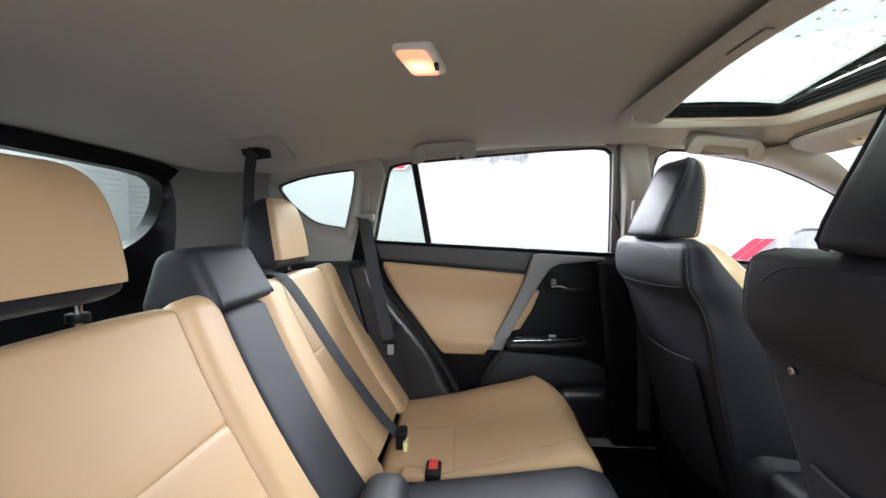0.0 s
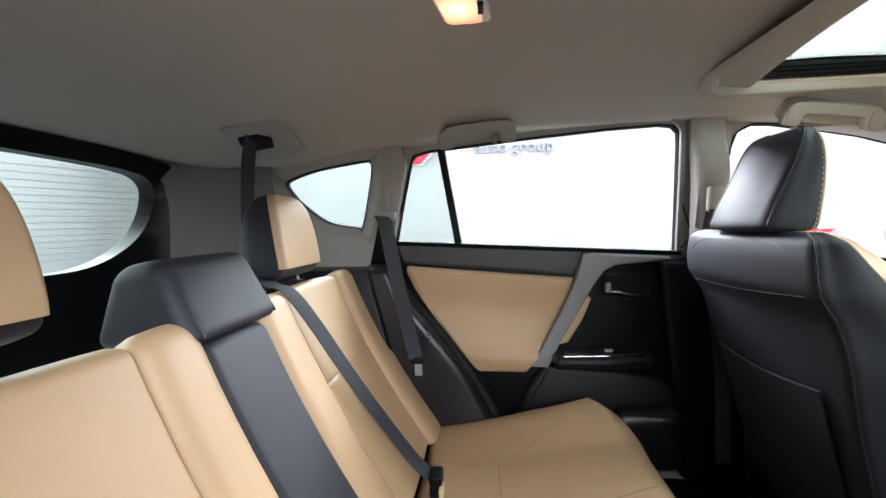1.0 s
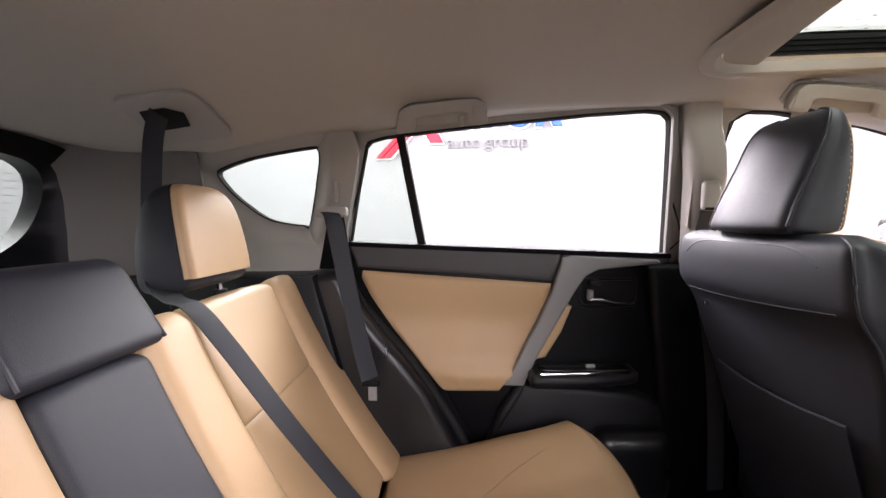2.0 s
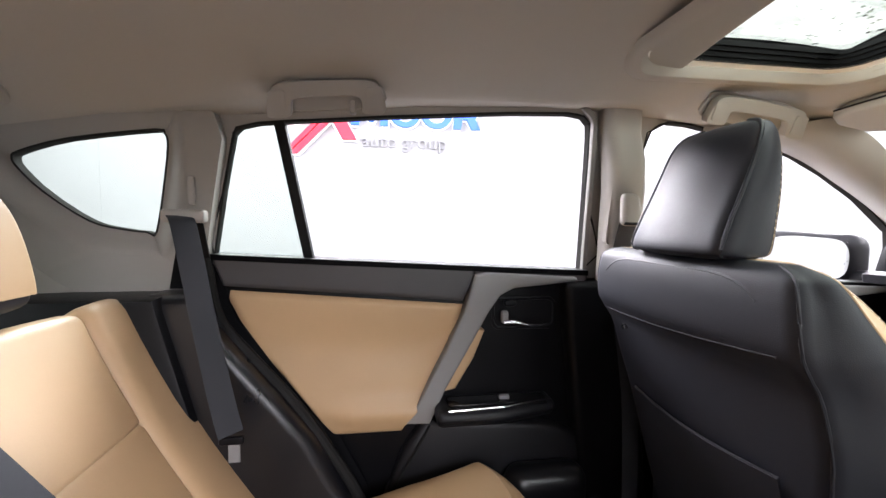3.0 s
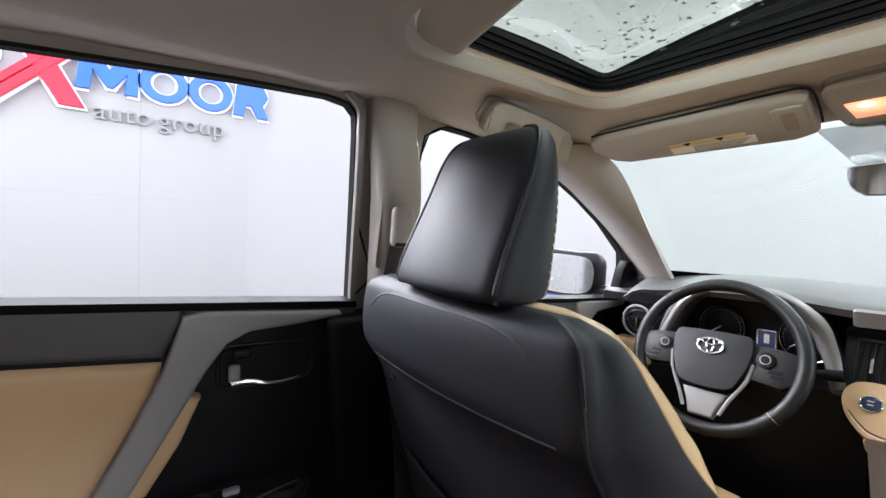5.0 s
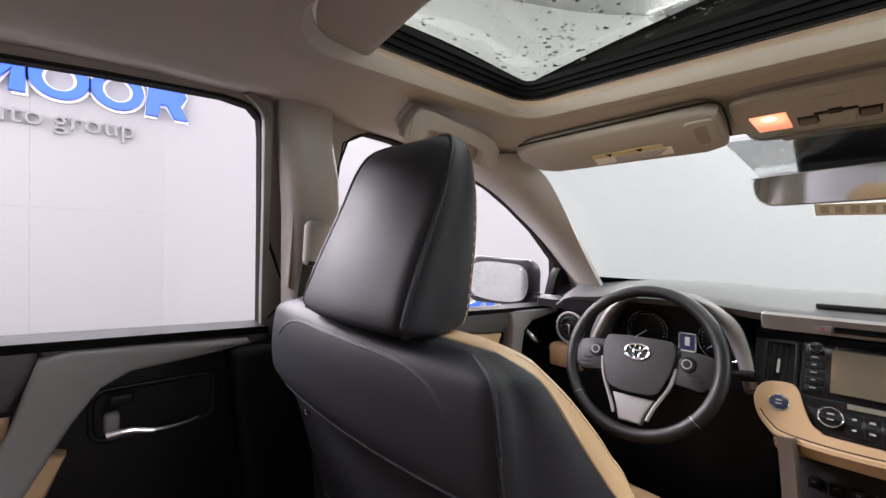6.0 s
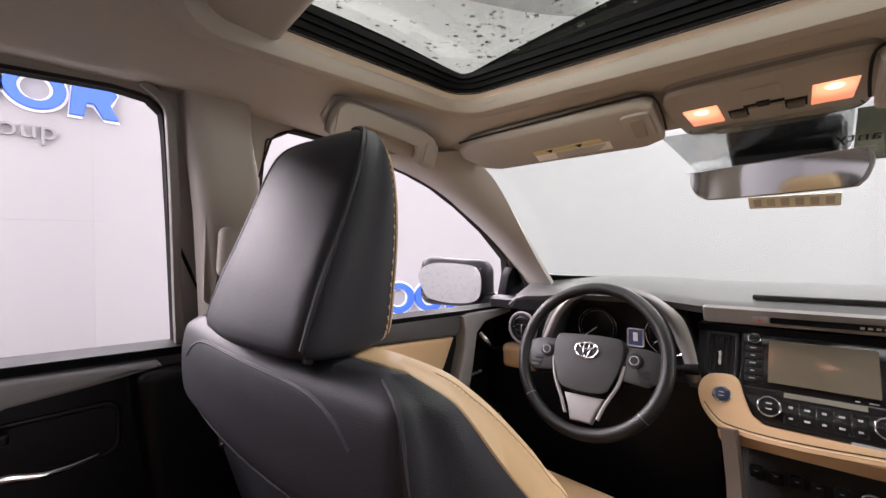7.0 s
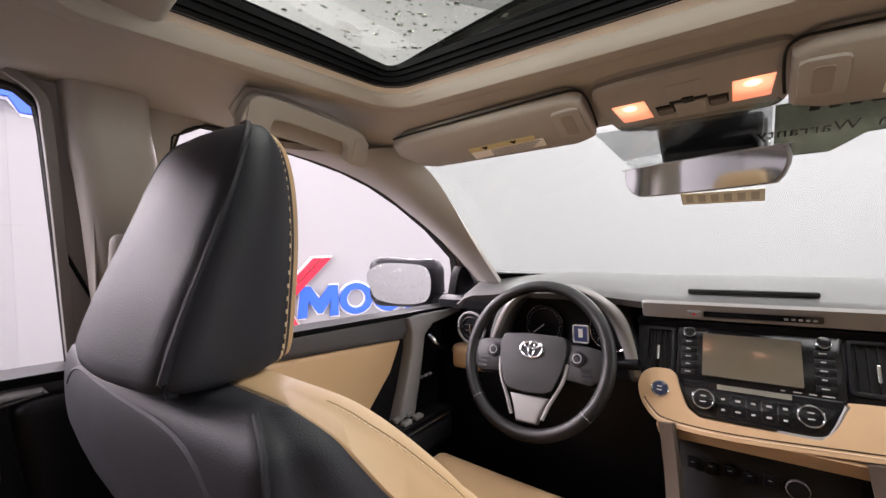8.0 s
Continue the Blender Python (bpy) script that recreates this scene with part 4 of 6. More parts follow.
    pouch = part("map_pocket", sheet(lambda u, v: at(-0.165 + 0.33 * v, 0.58 + (0.322 - 0.012 * math.cos((v - 0.5) * 2.6)) * u, 0.006 + 0.004 * math.sin(math.pi * v) * u), 14, 14, 0.004), LEATHER, seat, "black leather map pocket")
    part("pocket_hem", tube([at(-0.165 + 0.33 * v, 0.58 + 0.322 - 0.012 * math.cos((v - 0.5) * 2.6), 0.007 + 0.004 * math.sin(math.pi * v)) for v in np.linspace(0, 1, 15)], 0.0020, 6), SEAM, pouch)
    part("bag_hook", disc(at(0.160, 1.035, -0.002), (-1, 0, 0), 0.006, 0.009, 12, 0.002), CHROME, seat, "small metal hook")
    rise = lambda p: Vector((p.x, p.y, p.z + 0.09 * (p.x - 0.80)))
    part("cushion", rbox(1.04, cy, 0.60, 0.54, 0.52, 0.20, 0.05, 8, rise), LEATHER, seat, "black leather cushion sides")
    part("cushion_insert", rbox(1.10, cy, 0.675, 0.46, 0.44, 0.08, 0.03, 8, rise), TAN, seat, "tan leather seat cushion")
    part("seat_base", rbox(1.00, cy, 0.46, 0.46, 0.44, 0.20, 0.03, 4), BLACK, seat)

    hy = 1.148 - 1.170 + cy
    hk = [(1.203, 0.612, 0.690, 0.085, 0.070), (1.207, 0.600, 0.704, 0.105, 0.084), (1.217, 0.588, 0.711, 0.112, 0.089), (1.26, 0.602, 0.717, 0.1105, 0.089), (1.31, 0.624, 0.722, 0.108, 0.088), (1.355, 0.643, 0.723, 0.105, 0.085), (1.385, 0.656, 0.721, 0.099, 0.080), (1.402, 0.665, 0.717, 0.091, 0.074), (1.413, 0.674, 0.712, 0.077, 0.062), (1.419, 0.685, 0.705, 0.050, 0.042)]
    hr = spline(hk, 40)
    cover = part("headrest_cover", stack([rounded_ring(hy, z, a, b - 0.012, w0, w1, min(0.030, (b - a) * 0.36), 0.004, bulge=0.005 * min(1, (b - a) / 0.08), crown=0.009 * min(1, (b - a) / 0.06)) for z, a, b, w0, w1 in hr]), LEATHER, seat, "black leather headrest cover", 50)
    part("headrest_front", stack([rounded_ring(hy, z, b - 0.020, b, w1 * 1.012, w1 * 0.93, 0.003, min(0.012, (b - a) * 0.25)) for z, a, b, w0, w1 in hr[1:-1]]), TAN, cover, "tan leather headrest face", 50)
    for s in (-1, 1):
        path = [Vector((a + 0.29 * min(0.030, (b - a) * 0.36) - 0.001, hy + s * (w0 - 0.29 * min(0.030, (b - a) * 0.36) + 0.001), z)) for z, a, b, w0, w1 in hr[5::2]]
        path += [Vector((0.688, hy + s * 0.044, 1.4195))]
        part("headrest_piping", tube(path, 0.0030, 7), LEATHER, cover)
        for k in range(5, 33):
            z, a, b, w0, w1 = hr[k]
            part("stitch", tube([Vector((b - 0.019, hy + s * (w1 * 1.012 + 0.0012), z)), Vector((b - 0.019, hy + s * (w1 * 1.012 + 0.0012), z + 0.0038))], 0.0010, 4), THREAD, cover)
        part("headrest_post", tube([Vector((0.645, hy + s * 0.055, 1.15)), Vector((0.652, hy + s * 0.055, 1.225))], 0.007, 10), CHROME, seat, "chrome headrest post")
        part("post_guide", rbox(0.648, hy + s * 0.055, 1.202, 0.035, 0.045, 0.010, 0.004, 2), BLACK, seat)
    return seat


driver = front_seat(1.170)
tagged(driver, "black leather driver's seat with tan edges and headrest")
copy_thing(driver, Matrix.Translation((0.772, 0.382, 0.37)))

# ---------------------------------------------------------------- doors
def flat(y_out):
    return lambda a, b, d: (a, y_out - d, b)


def rear_door():
    door = thing("door_1", (0.2, 1.55, 0.42), "black rear door panel with tan insert and silver grip", "car door", "doors", "structure")
    f = flat(1.575)
    base = [(-0.262, 1.174), (-0.055, 1.163), (0.640, 1.130), (0.655, 0.42), (0.16, 0.42), (0.09, 0.58), (-0.02, 0.79), (-0.22, 1.02)]
    part("base_panel", plate(base, f, 0.0, 0.055, bevel=0.012, segs=3), BLACK, door, "black plastic door base")
    part("belt_pad", plate([(-0.262, 1.176), (0.0, 1.163), (0.34, 1.147), (0.345, 1.118), (0.315, 1.062), (0.05, 1.086), (-0.235, 1.106)], f, 0.02, 0.078, bevel=0.014, segs=3), BELT_SHEEN_GREY, door, "soft dark belt-line pad, grey lifted for its sheen")
    part("belt_cap", plate([(0.34, 1.147), (0.638, 1.133), (0.64, 1.10), (0.345, 1.118)], f, 0.02, 0.076, bevel=0.01, segs=3), BELT_SHEEN_GREY, door)
    part("waist_seal", plate([(-0.262, 1.179), (0.0, 1.166), (0.34, 1.150), (0.638, 1.136), (0.638, 1.123), (0.34, 1.137), (0.0, 1.153), (-0.258, 1.166)], f, 0.010, 0.0795, bevel=0.002), FRAME_BLACK, door, "black rubber seal along the window")
    def insert_face(u, v):
        """u towards the front, v upwards; a hollow under the belt line, a soft ledge below and a deep pull behind the grip."""
        bn = 0.742 + 0.333 * v
        lo = float(np.interp(bn, [0.742, 0.755, 0.80, 0.91, 1.01, 1.055, 1.075], [0.015, -0.004, -0.040, -0.132, -0.204, -0.226, -0.222]))
        hi = float(np.interp(bn, [0.742, 0.775, 0.80, 0.92, 1.01, 1.075], [0.165, 0.186, 0.207, 0.267, 0.306, 0.316]))
        a = lo + (hi - lo) * u
        z = bn + v * (1.096 - 0.078 * (a + 0.226) - 1.075)
        d = 0.076 - 0.016 * math.exp(-((bn - 0.955) / 0.075) ** 2) + 0.020 * math.exp(-((bn - 0.795) / 0.034) ** 2) * min(1, (u + 0.15) / 0.5)
        pull = max(0.0, 1 - (hi - a) / 0.075) * max(0.0, min(1.0, (1.045 - bn) / 0.07)) * max(0.0, min(1.0, (bn - 0.80) / 0.04))
        d -= 0.008 * pull * pull * (3 - 2 * pull)
        rim = min(u, 1 - u, v, 1 - v)
        d -= 0.012 * max(0.0, 1 - rim / 0.03) ** 2
        return Vector((a, 1.575 - max(d, 0.0585), z))
    part("insert", sheet(insert_face, 48, 40, 0.0), TAN, door, "tan leather door insert", 60)
    silver = [(0.342, 1.128), (0.372, 1.134), (0.600, 1.121), (0.606, 1.112), (0.52, 1.104), (0.44, 1.096), (0.405, 1.078), (0.375, 1.035), (0.335, 0.965), (0.272, 0.85), (0.234, 0.766), (0.178, 0.768), (0.215, 0.835), (0.272, 0.945), (0.315, 1.04), (0.330, 1.09)]
    part("grip_trim", plate(silver, f, 0.05, 0.093, bevel=0.007, segs=3), SILVER, door, "silver painted diagonal grip")
    part("grip_pad", plate([(0.350, 0.998), (0.370, 0.990), (0.342, 0.92), (0.298, 0.846), (0.262, 0.838), (0.285, 0.885), (0.312, 0.94)], f, 0.04, 0.082, bevel=0.008, segs=3), TAN, door, "tan leather grip pad")
    bowl = round_rect(0.392, 0.56, 0.985, 1.068, 0.02)
    part("handle_bezel", plate(bowl, f, 0.05, 0.059, [round_rect(0.400, 0.552, 0.993, 1.060, 0.016)], 0.003), BLACK, door, "black handle surround")
    part("handle_bowl", plate(round_rect(0.40, 0.552, 0.993, 1.06, 0.016), f, 0.045, 0.0565), BLACK, door, "black handle recess")
    lever = smooth_path([(0.412, 1.478, 1.012), (0.440, 1.474, 1.014), (0.470, 1.472, 1.006), (0.500, 1.476, 1.004), (0.527, 1.484, 1.006)], 5)
    part("door_handle", tube(lever, 0.0055, 10, r2=0.0025), CHROME, door, "chrome door handle")
    part("lock_tab", rbox(0.418, 1.492, 1.024, 0.018, 0.016, 0.032, 0.006, 3), SILVER, door, "chrome handle pivot")
    part("lock_knob", rbox(0.428, 1.484, 1.060, 0.03, 0.018, 0.016, 0.005, 3), BLACK, door)

    def arm(p):
        return Vector((p.x, p.y + 0.04 * max(0, (p.x - 0.40) / 0.15) + 0.062 * max(0, (0.80 - p.z) / 0.10), p.z))
    part("armrest", rbox(0.395, 1.476, 0.797, 0.30, 0.112, 0.044, 0.016, 8, arm), SOFT_BLACK, door, "black padded armrest")
    part("switch_panel", plate(round_rect(0.275, 0.52, -0.028, 0.020, 0.01), lambda a, b, d: (a, 1.478 + b + 0.02 * max(0, a - 0.40), 0.815 + d), 0, 0.010, bevel=0.003), GLOSS_BLACK, door, "gloss black switch panel")
    part("window_switch", rbox(0.415, 1.474, 0.829, 0.026, 0.014, 0.010, 0.004, 3), GREY, door, "small window switch")
    part("chrome_strip", tube([arm(Vector((x, 1.424, 0.823 + 0.004 * math.sin((x - 0.27) * 9)))) for x in np.linspace(0.27, 0.52, 12)], 0.0026, 8), CHROME, door, "thin chrome strip")
    part("lower_panel", plate([(0.225, 0.775), (0.56, 0.745), (0.64, 0.70), (0.645, 0.44), (0.22, 0.44), (0.12, 0.57), (0.17, 0.70)], f, 0.03, 0.085, bevel=0.02, segs=3), SOFT_BLACK, door, "black lower door panel")
    part("pocket", rbox(0.52, 1.462, 0.56, 0.21, 0.09, 0.20, 0.044, 8), ARCH_BLACK, door, "rounded black door pocket")
    gap = [(0.235, 1.486, 0.762), (0.20, 1.484, 0.70), (0.15, 1.483, 0.62), (0.125, 1.483, 0.57)]
    part("panel_gap", tube(smooth_path(gap, 4), 0.003, 6), RUBBER, door)
    return door


rear_door()


def front_door(left):
    Y = (lambda y: y) if left else mirror_y
    door = thing("door_2" if left else "door_3", (1.1, Y(1.55), 0.42), "black front door panel with tan insert and silver grip", "car door", "doors", "structure")
    f = lambda a, b, d: (a, Y(1.575 - d), b)
    part("base_panel", plate([(0.70, 1.124), (1.2, 1.104), (1.60, 1.088), (1.62, 0.42), (0.70, 0.42)], f, 0.0, 0.055, bevel=0.012), BLACK, door, "black plastic door base")
    part("belt_pad", plate([(0.70, 1.126), (1.0, 1.115), (1.33, 1.099), (1.345, 1.06), (1.318, 1.030), (0.933, 1.068), (0.70, 1.086)], f, 0.02, 0.078, bevel=0.014, segs=3), BELT_SHEEN_GREY, door, "soft dark belt-line pad, grey lifted for its sheen")
    part("waist_seal", plate([(0.70, 1.129), (1.0, 1.118), (1.33, 1.102), (1.60, 1.091), (1.60, 1.080), (1.33, 1.090), (1.0, 1.106), (0.70, 1.117)], f, 0.010, 0.0795, bevel=0.002), FRAME_BLACK, door, "black rubber seal along the window")
    part("insert", plate([(0.72, 1.082), (0.933, 1.064), (1.312, 1.028), (1.27, 0.95), (1.19, 0.87), (1.10, 0.83), (0.72, 0.86)], f, 0.03, 0.072, bevel=0.010, segs=3), TAN, door, "tan leather door insert")
    part("grip_trim", plate([(1.325, 1.088), (1.36, 1.092), (1.57, 1.084), (1.57, 1.070), (1.43, 1.058), (1.39, 1.03), (1.375, 0.95), (1.345, 0.83), (1.31, 0.77), (1.268, 0.80), (1.305, 0.90), (1.335, 1.0), (1.337, 1.05)], f, 0.05, 0.093, bevel=0.007, segs=3), SILVER, door, "silver painted diagonal grip")
    part("handle_bowl", plate(round_rect(1.40, 1.50, 0.965, 1.045, 0.015), f, 0.05, 0.060, bevel=0.003), GLOSS_BLACK, door)
    part("door_handle", tube(smooth_path([(1.425, Y(1.50), 1.02), (1.43, Y(1.475), 1.0), (1.445, Y(1.478), 0.985), (1.475, Y(1.487), 0.985)], 5), 0.008, 10, r2=0.005), CHROME, door, "chrome door handle")
    part("armrest", rbox(1.23, Y(1.475), 0.775, 0.40, 0.12, 0.07, 0.02, 6), SOFT_BLACK, door, "black padded armrest")
    part("switch_panel", rbox(1.32, Y(1.468), 0.818, 0.23, 0.07, 0.014, 0.005, 3), GLOSS_BLACK, door, "gloss black switch panel")
    for k in range(4):
        part("window_switch", rbox(1.27 + 0.045 * (k // 2), Y(1.452 + 0.030 * (k % 2)), 0.829, 0.03, 0.018, 0.012, 0.004, 2), SILVER, door, "window switch")
    for k in range(3):
        part("mirror_switch", rbox(1.40 + 0.02 * k, Y(1.51), 0.90, 0.012, 0.010, 0.008, 0.003, 2), GREY, door)
    part("chrome_strip", tube([(x, Y(1.420), 0.812) for x in np.linspace(1.16, 1.43, 8)], 0.004, 8), CHROME, door, "thin chrome strip")
    return door


front_door(True)
front_door(False)

# black side trim between the rear seat and the door, with the door seal on its edge
for left in (True, False):
    Y = (lambda y: y) if left else mirror_y
    pts = [(-0.36, 1.098), (-0.262, 1.10), (-0.235, 1.02), (-0.10, 0.86), (-0.03, 0.77), (0.06, 0.60), (0.10, 0.46), (-0.3, 0.46)]
    ob = part("trim_wheel_arch", plate(pts, lambda a, b, d: (a, Y(d), b), 1.425, 1.56, bevel=0.030, segs=5), ARCH_BLACK)
    tagged(ob, "smooth black plastic trim over the rear wheel arch", "side trim", kind="structure")
    back = plate([(-0.33, 1.085), (-0.262, 1.155), (-0.20, 1.15), (-0.05, 0.98), (0.12, 0.78), (0.22, 0.46), (-0.05, 0.46)], lambda a, b, d: (a, Y(d), b), 1.5225, 1.535)
    part("sill_backing", back, BLACK, ob)
    seal = smooth_path([(-0.268, Y(1.500), 1.17), (-0.250, Y(1.497), 1.06), (-0.215, Y(1.492), 0.995), (-0.10, Y(1.478), 0.865), (-0.02, Y(1.472), 0.755), (0.07, Y(1.468), 0.60), (0.11, Y(1.465), 0.45)], 5)
    ob = part("trim_door_seal", tube(seal, 0.013, 10), RUBBER)
    tagged(ob, "black rubber door seal along the doorway", "door seal", kind="structure")


# ---------------------------------------------------------------- belts
def strap(name, label, pts, width, across, slack=6):
    ob = thing(name, pts[0], label, "seat belt", "seat belts")
    part("webbing", ribbon(smooth_path(pts, slack), width, 0.0025, across), WEB, ob, "dark grey webbing")
    return ob


b1 = strap("seat_belt", "dark grey outer rear seat belt hanging from the pillar", [(-0.290, 1.432, 1.262), (-0.268, 1.405, 1.235), (-0.235, 1.388, 1.08), (-0.195, 1.362, 0.92), (-0.172, 1.350, 0.838)], 0.046, (0.8, 0.55, 0))
part("tongue", rbox(-0.169, 1.345, 0.829, 0.046, 0.010, 0.016, 0.004, 3), BLACK, b1, "black belt tongue holder")
part("tongue_plate", rbox(-0.164, 1.343, 0.804, 0.022, 0.004, 0.036, 0.002, 2), SILVER, b1, "steel belt tongue")
part("belt_slot", rbox(-0.285, 1.445, 1.262, 0.085, 0.03, 0.028, 0.008, 4), TRIM, b1, "grey plastic belt slot")
part("belt_latch", rbox(-0.272, 1.450, 1.315, 0.014, 0.012, 0.06, 0.005, 3), TRIM, b1, "small grey belt hook")
b2 = strap("seat_belt", "dark grey centre rear belt coming down from the ceiling", [(-0.552, 1.180, 1.472), (-0.556, 1.160, 1.40), (-0.545, 1.130, 1.25), (-0.495, 1.068, 1.135), (-0.435, 1.026, 1.106), (-0.386, 1.008, 1.094), (-0.335, 1.02, 1.02), (-0.255, 1.06, 0.865), (-0.15, 1.10, 0.69), (-0.095, 1.11, 0.625)], 0.042, (0.25, 1, 0))
part("ceiling_plate", plate(round_rect(-0.62, -0.455, 1.125, 1.29, 0.03), lambda a, b, d: (a, b, roof_z(a, b) + d), -0.008, 0.001, bevel=0.003), TRIM, b2, "grey belt cover plate")
part("ceiling_slot", plate([(-0.60, 1.20), (-0.585, 1.165), (-0.53, 1.16), (-0.505, 1.185), (-0.52, 1.225), (-0.58, 1.232)], lambda a, b, d: (a, b, roof_z(a, b) + d), -0.0115, -0.009), RUBBER, b2, "dark slot for the belt")
part("tongue", rbox(-0.085, 1.105, 0.615, 0.03, 0.05, 0.06, 0.008, 3), BLACK, b2, "black belt tongue")
part("tag", rbox(-0.070, 1.085, 0.600, 0.012, 0.035, 0.045, 0.003, 2), YELLOW, b2, "yellow warning tag")
for y, x in ((0.965, 0.02),):
    bk = thing("belt_buckle", (x, y, 0.60), "black belt buckle with a red button on the seat", "belt buckle", "belt buckles")
    part("housing", rbox(x, y, 0.600, 0.040, 0.062, 0.045, 0.008, 4), BLACK, bk, "black plastic housing")
    part("button", rbox(x, y + 0.004, 0.623, 0.024, 0.040, 0.006, 0.0025, 3), REDPLASTIC, bk, "red release button")
    part("sleeve", rbox(x - 0.050, y + 0.005, 0.588, 0.070, 0.050, 0.03, 0.01, 4), TAN, bk, "tan buckle sleeve")
b3 = strap("seat_belt", "dark grey front belt beside the middle pillar", [(0.676, 1.392, 1.262), (0.679, 1.410, 1.225), (0.692, 1.450, 1.16), (0.715, 1.475, 1.05), (0.73, 1.44, 0.8), (0.74, 1.44, 0.5)], 0.046, (1, 0.1, 0))


def anchor_shape(p):
    """Narrows the cover upwards and leans it back to the pillar."""
    k = (p.z - 1.288) / 0.035
    return Vector((0.676 + (p.x - 0.676) * (1 - 0.18 * k), p.y + 0.006 * k, p.z))


part("anchor_cover", rbox(0.676, 1.386, 1.288, 0.048, 0.024, 0.074, 0.012, 5, anchor_shape), TRIM, b3, "grey belt anchor cover")
part("anchor_slot", rbox(0.676, 1.382, 1.256, 0.044, 0.026, 0.008, 0.003, 2), RUBBER, b3, "dark slot of the belt guide")
rail = round_rect(0.628, 0.702, 1.205, 1.356, 0.012)
on_rail = lambda a, b, d: (a + 0.018 + 0.1125 * (1.30 - b) * 0.4, G(b) - 0.085 - d, b)
part("anchor_rail", plate(rail, on_rail, -0.012, 0.004, [round_rect(0.6315, 0.6985, 1.2085, 1.3525, 0.010)], 0.001), TRIM, b3, "raised rim of the belt height rail")
part("rail_bed", plate(round_rect(0.632, 0.698, 1.209, 1.352, 0.0095), on_rail, -0.012, 0.001), TRIM, b3, "grey bed of the height rail")
part("rail_track", plate(round_rect(0.656, 0.672, 1.218, 1.343, 0.004), on_rail, -0.002, 0.002), BLACK, b3, "dark track of the height rail")


# ---------------------------------------------------------------- grab handles
def grab_handle(x0, x1, y0, y1, z0, z1, label):
    """A folded handle under the roof's side rail; (y0, z0) and (y1, z1): its upper edge at the rear and front end."""
    ob = thing("grab_handle", ((x0 + x1) / 2, (y0 + y1) / 2, (z0 + z1) / 2), label, "grab handle", "grab handles")

    def on(a, b, d):
        k = (a - x0) / (x1 - x0)
        return (a, y0 + (y1 - y0) * k - 0.45 * b + 0.85 * d, z0 + (z1 - z0) * k + b + 0.45 * d)

    def bow(pts):
        return [(q.x, q.y) for q in smooth_path([Vector((a, b, 0)) for a, b in pts], 3, True)]
    h = 0.052
    arch = bow([(x0, -h), (x0 + 0.002, -0.030), (x0 + 0.012, -0.010), (x0 + 0.034, -0.001), ((x0 + x1) / 2, 0.0), (x1 - 0.034, -0.001), (x1 - 0.012, -0.010), (x1 - 0.002, -0.030), (x1, -h), (x1 - 0.018, -h - 0.003), (x1 - 0.040, -h), (x1 - 0.043, -0.034), (x1 - 0.054, -0.026), ((x0 + x1) / 2, -0.024), (x0 + 0.054, -0.026), (x0 + 0.043, -0.034), (x0 + 0.040, -h), (x0 + 0.018, -h - 0.003)])
    part("grip", plate(arch, on, -0.012, 0.008, bevel=0.005, segs=3), TRIM, ob, "grey-beige plastic grip")
    part("recess", plate(bow([(x0 + 0.004, -0.046), (x0 + 0.006, -0.014), (x0 + 0.024, 0.001), ((x0 + x1) / 2, 0.004), (x1 - 0.024, 0.001), (x1 - 0.006, -0.014), (x1 - 0.004, -0.046), ((x0 + x1) / 2, -0.050)]), on, 0.016, 0.024, bevel=0.003), TRIM, ob, "shaded recess behind the grip")
    for x in (x0 + 0.020, x1 - 0.020):
        part("hinge_cover", plate(round_rect(x - 0.014, x + 0.014, -0.048, -0.012, 0.005), on, -0.0140, -0.0115, bevel=0.001), TRIM, ob, "hinge cover")
    return ob


h1 = grab_handle(-0.084, 0.124, 1.292, 1.292, 1.496, 1.514, "folded grey-beige grab handle over the rear door")
part("coat_hook", rbox(0.066, 1.306, 1.462, 0.012, 0.014, 0.024, 0.004, 3), TRIM, h1, "small coat hook")
grab_handle(0.783, 1.006, 1.286, 1.280, 1.525, 1.497, "folded grey-beige grab handle over the front door")

# ---------------------------------------------------------------- dome lamp
dome = thing("dome_lamp", (0.0, 0.80, 1.57), "lit warm dome lamp on the headliner", "ceiling lamp")
dz = roof_z(0.0, 0.80)
dm = lambda a, b, d: (a + 0.01 * (b - 0.80) / 0.06, b, dz - d)
part("lamp_body", plate(round_rect(-0.034, 0.043, 0.735, 0.872, 0.014), dm, -0.004, 0.012, bevel=0.004), PAPER, dome, "white plastic surround")
part("lens", plate(round_rect(-0.028, 0.030, 0.744, 0.863, 0.011), dm, 0.010, 0.017, bevel=0.003), lit_lens("dome_lens", (0.0, 0.815, dz - 0.017), 0.024), dome, "glowing ribbed lens")
part("switch", rbox(0.036, 0.820, dz - 0.014, 0.010, 0.032, 0.008, 0.003, 2), BLACK, dome, "grey switch")
# ---------------------------------------------------------------- dashboard
dash = thing("dashboard", (1.5, YC, 0.9), "black and silver dashboard with a tan padded ledge", "dashboard")


def along(profile, y0, y1, bevel=0.006, segs=2):
    """A bar of constant (x, z) profile from y0 to y1."""
    return plate(profile, lambda a, b, d: (a, d, b), y0, y1, bevel=bevel, segs=segs)


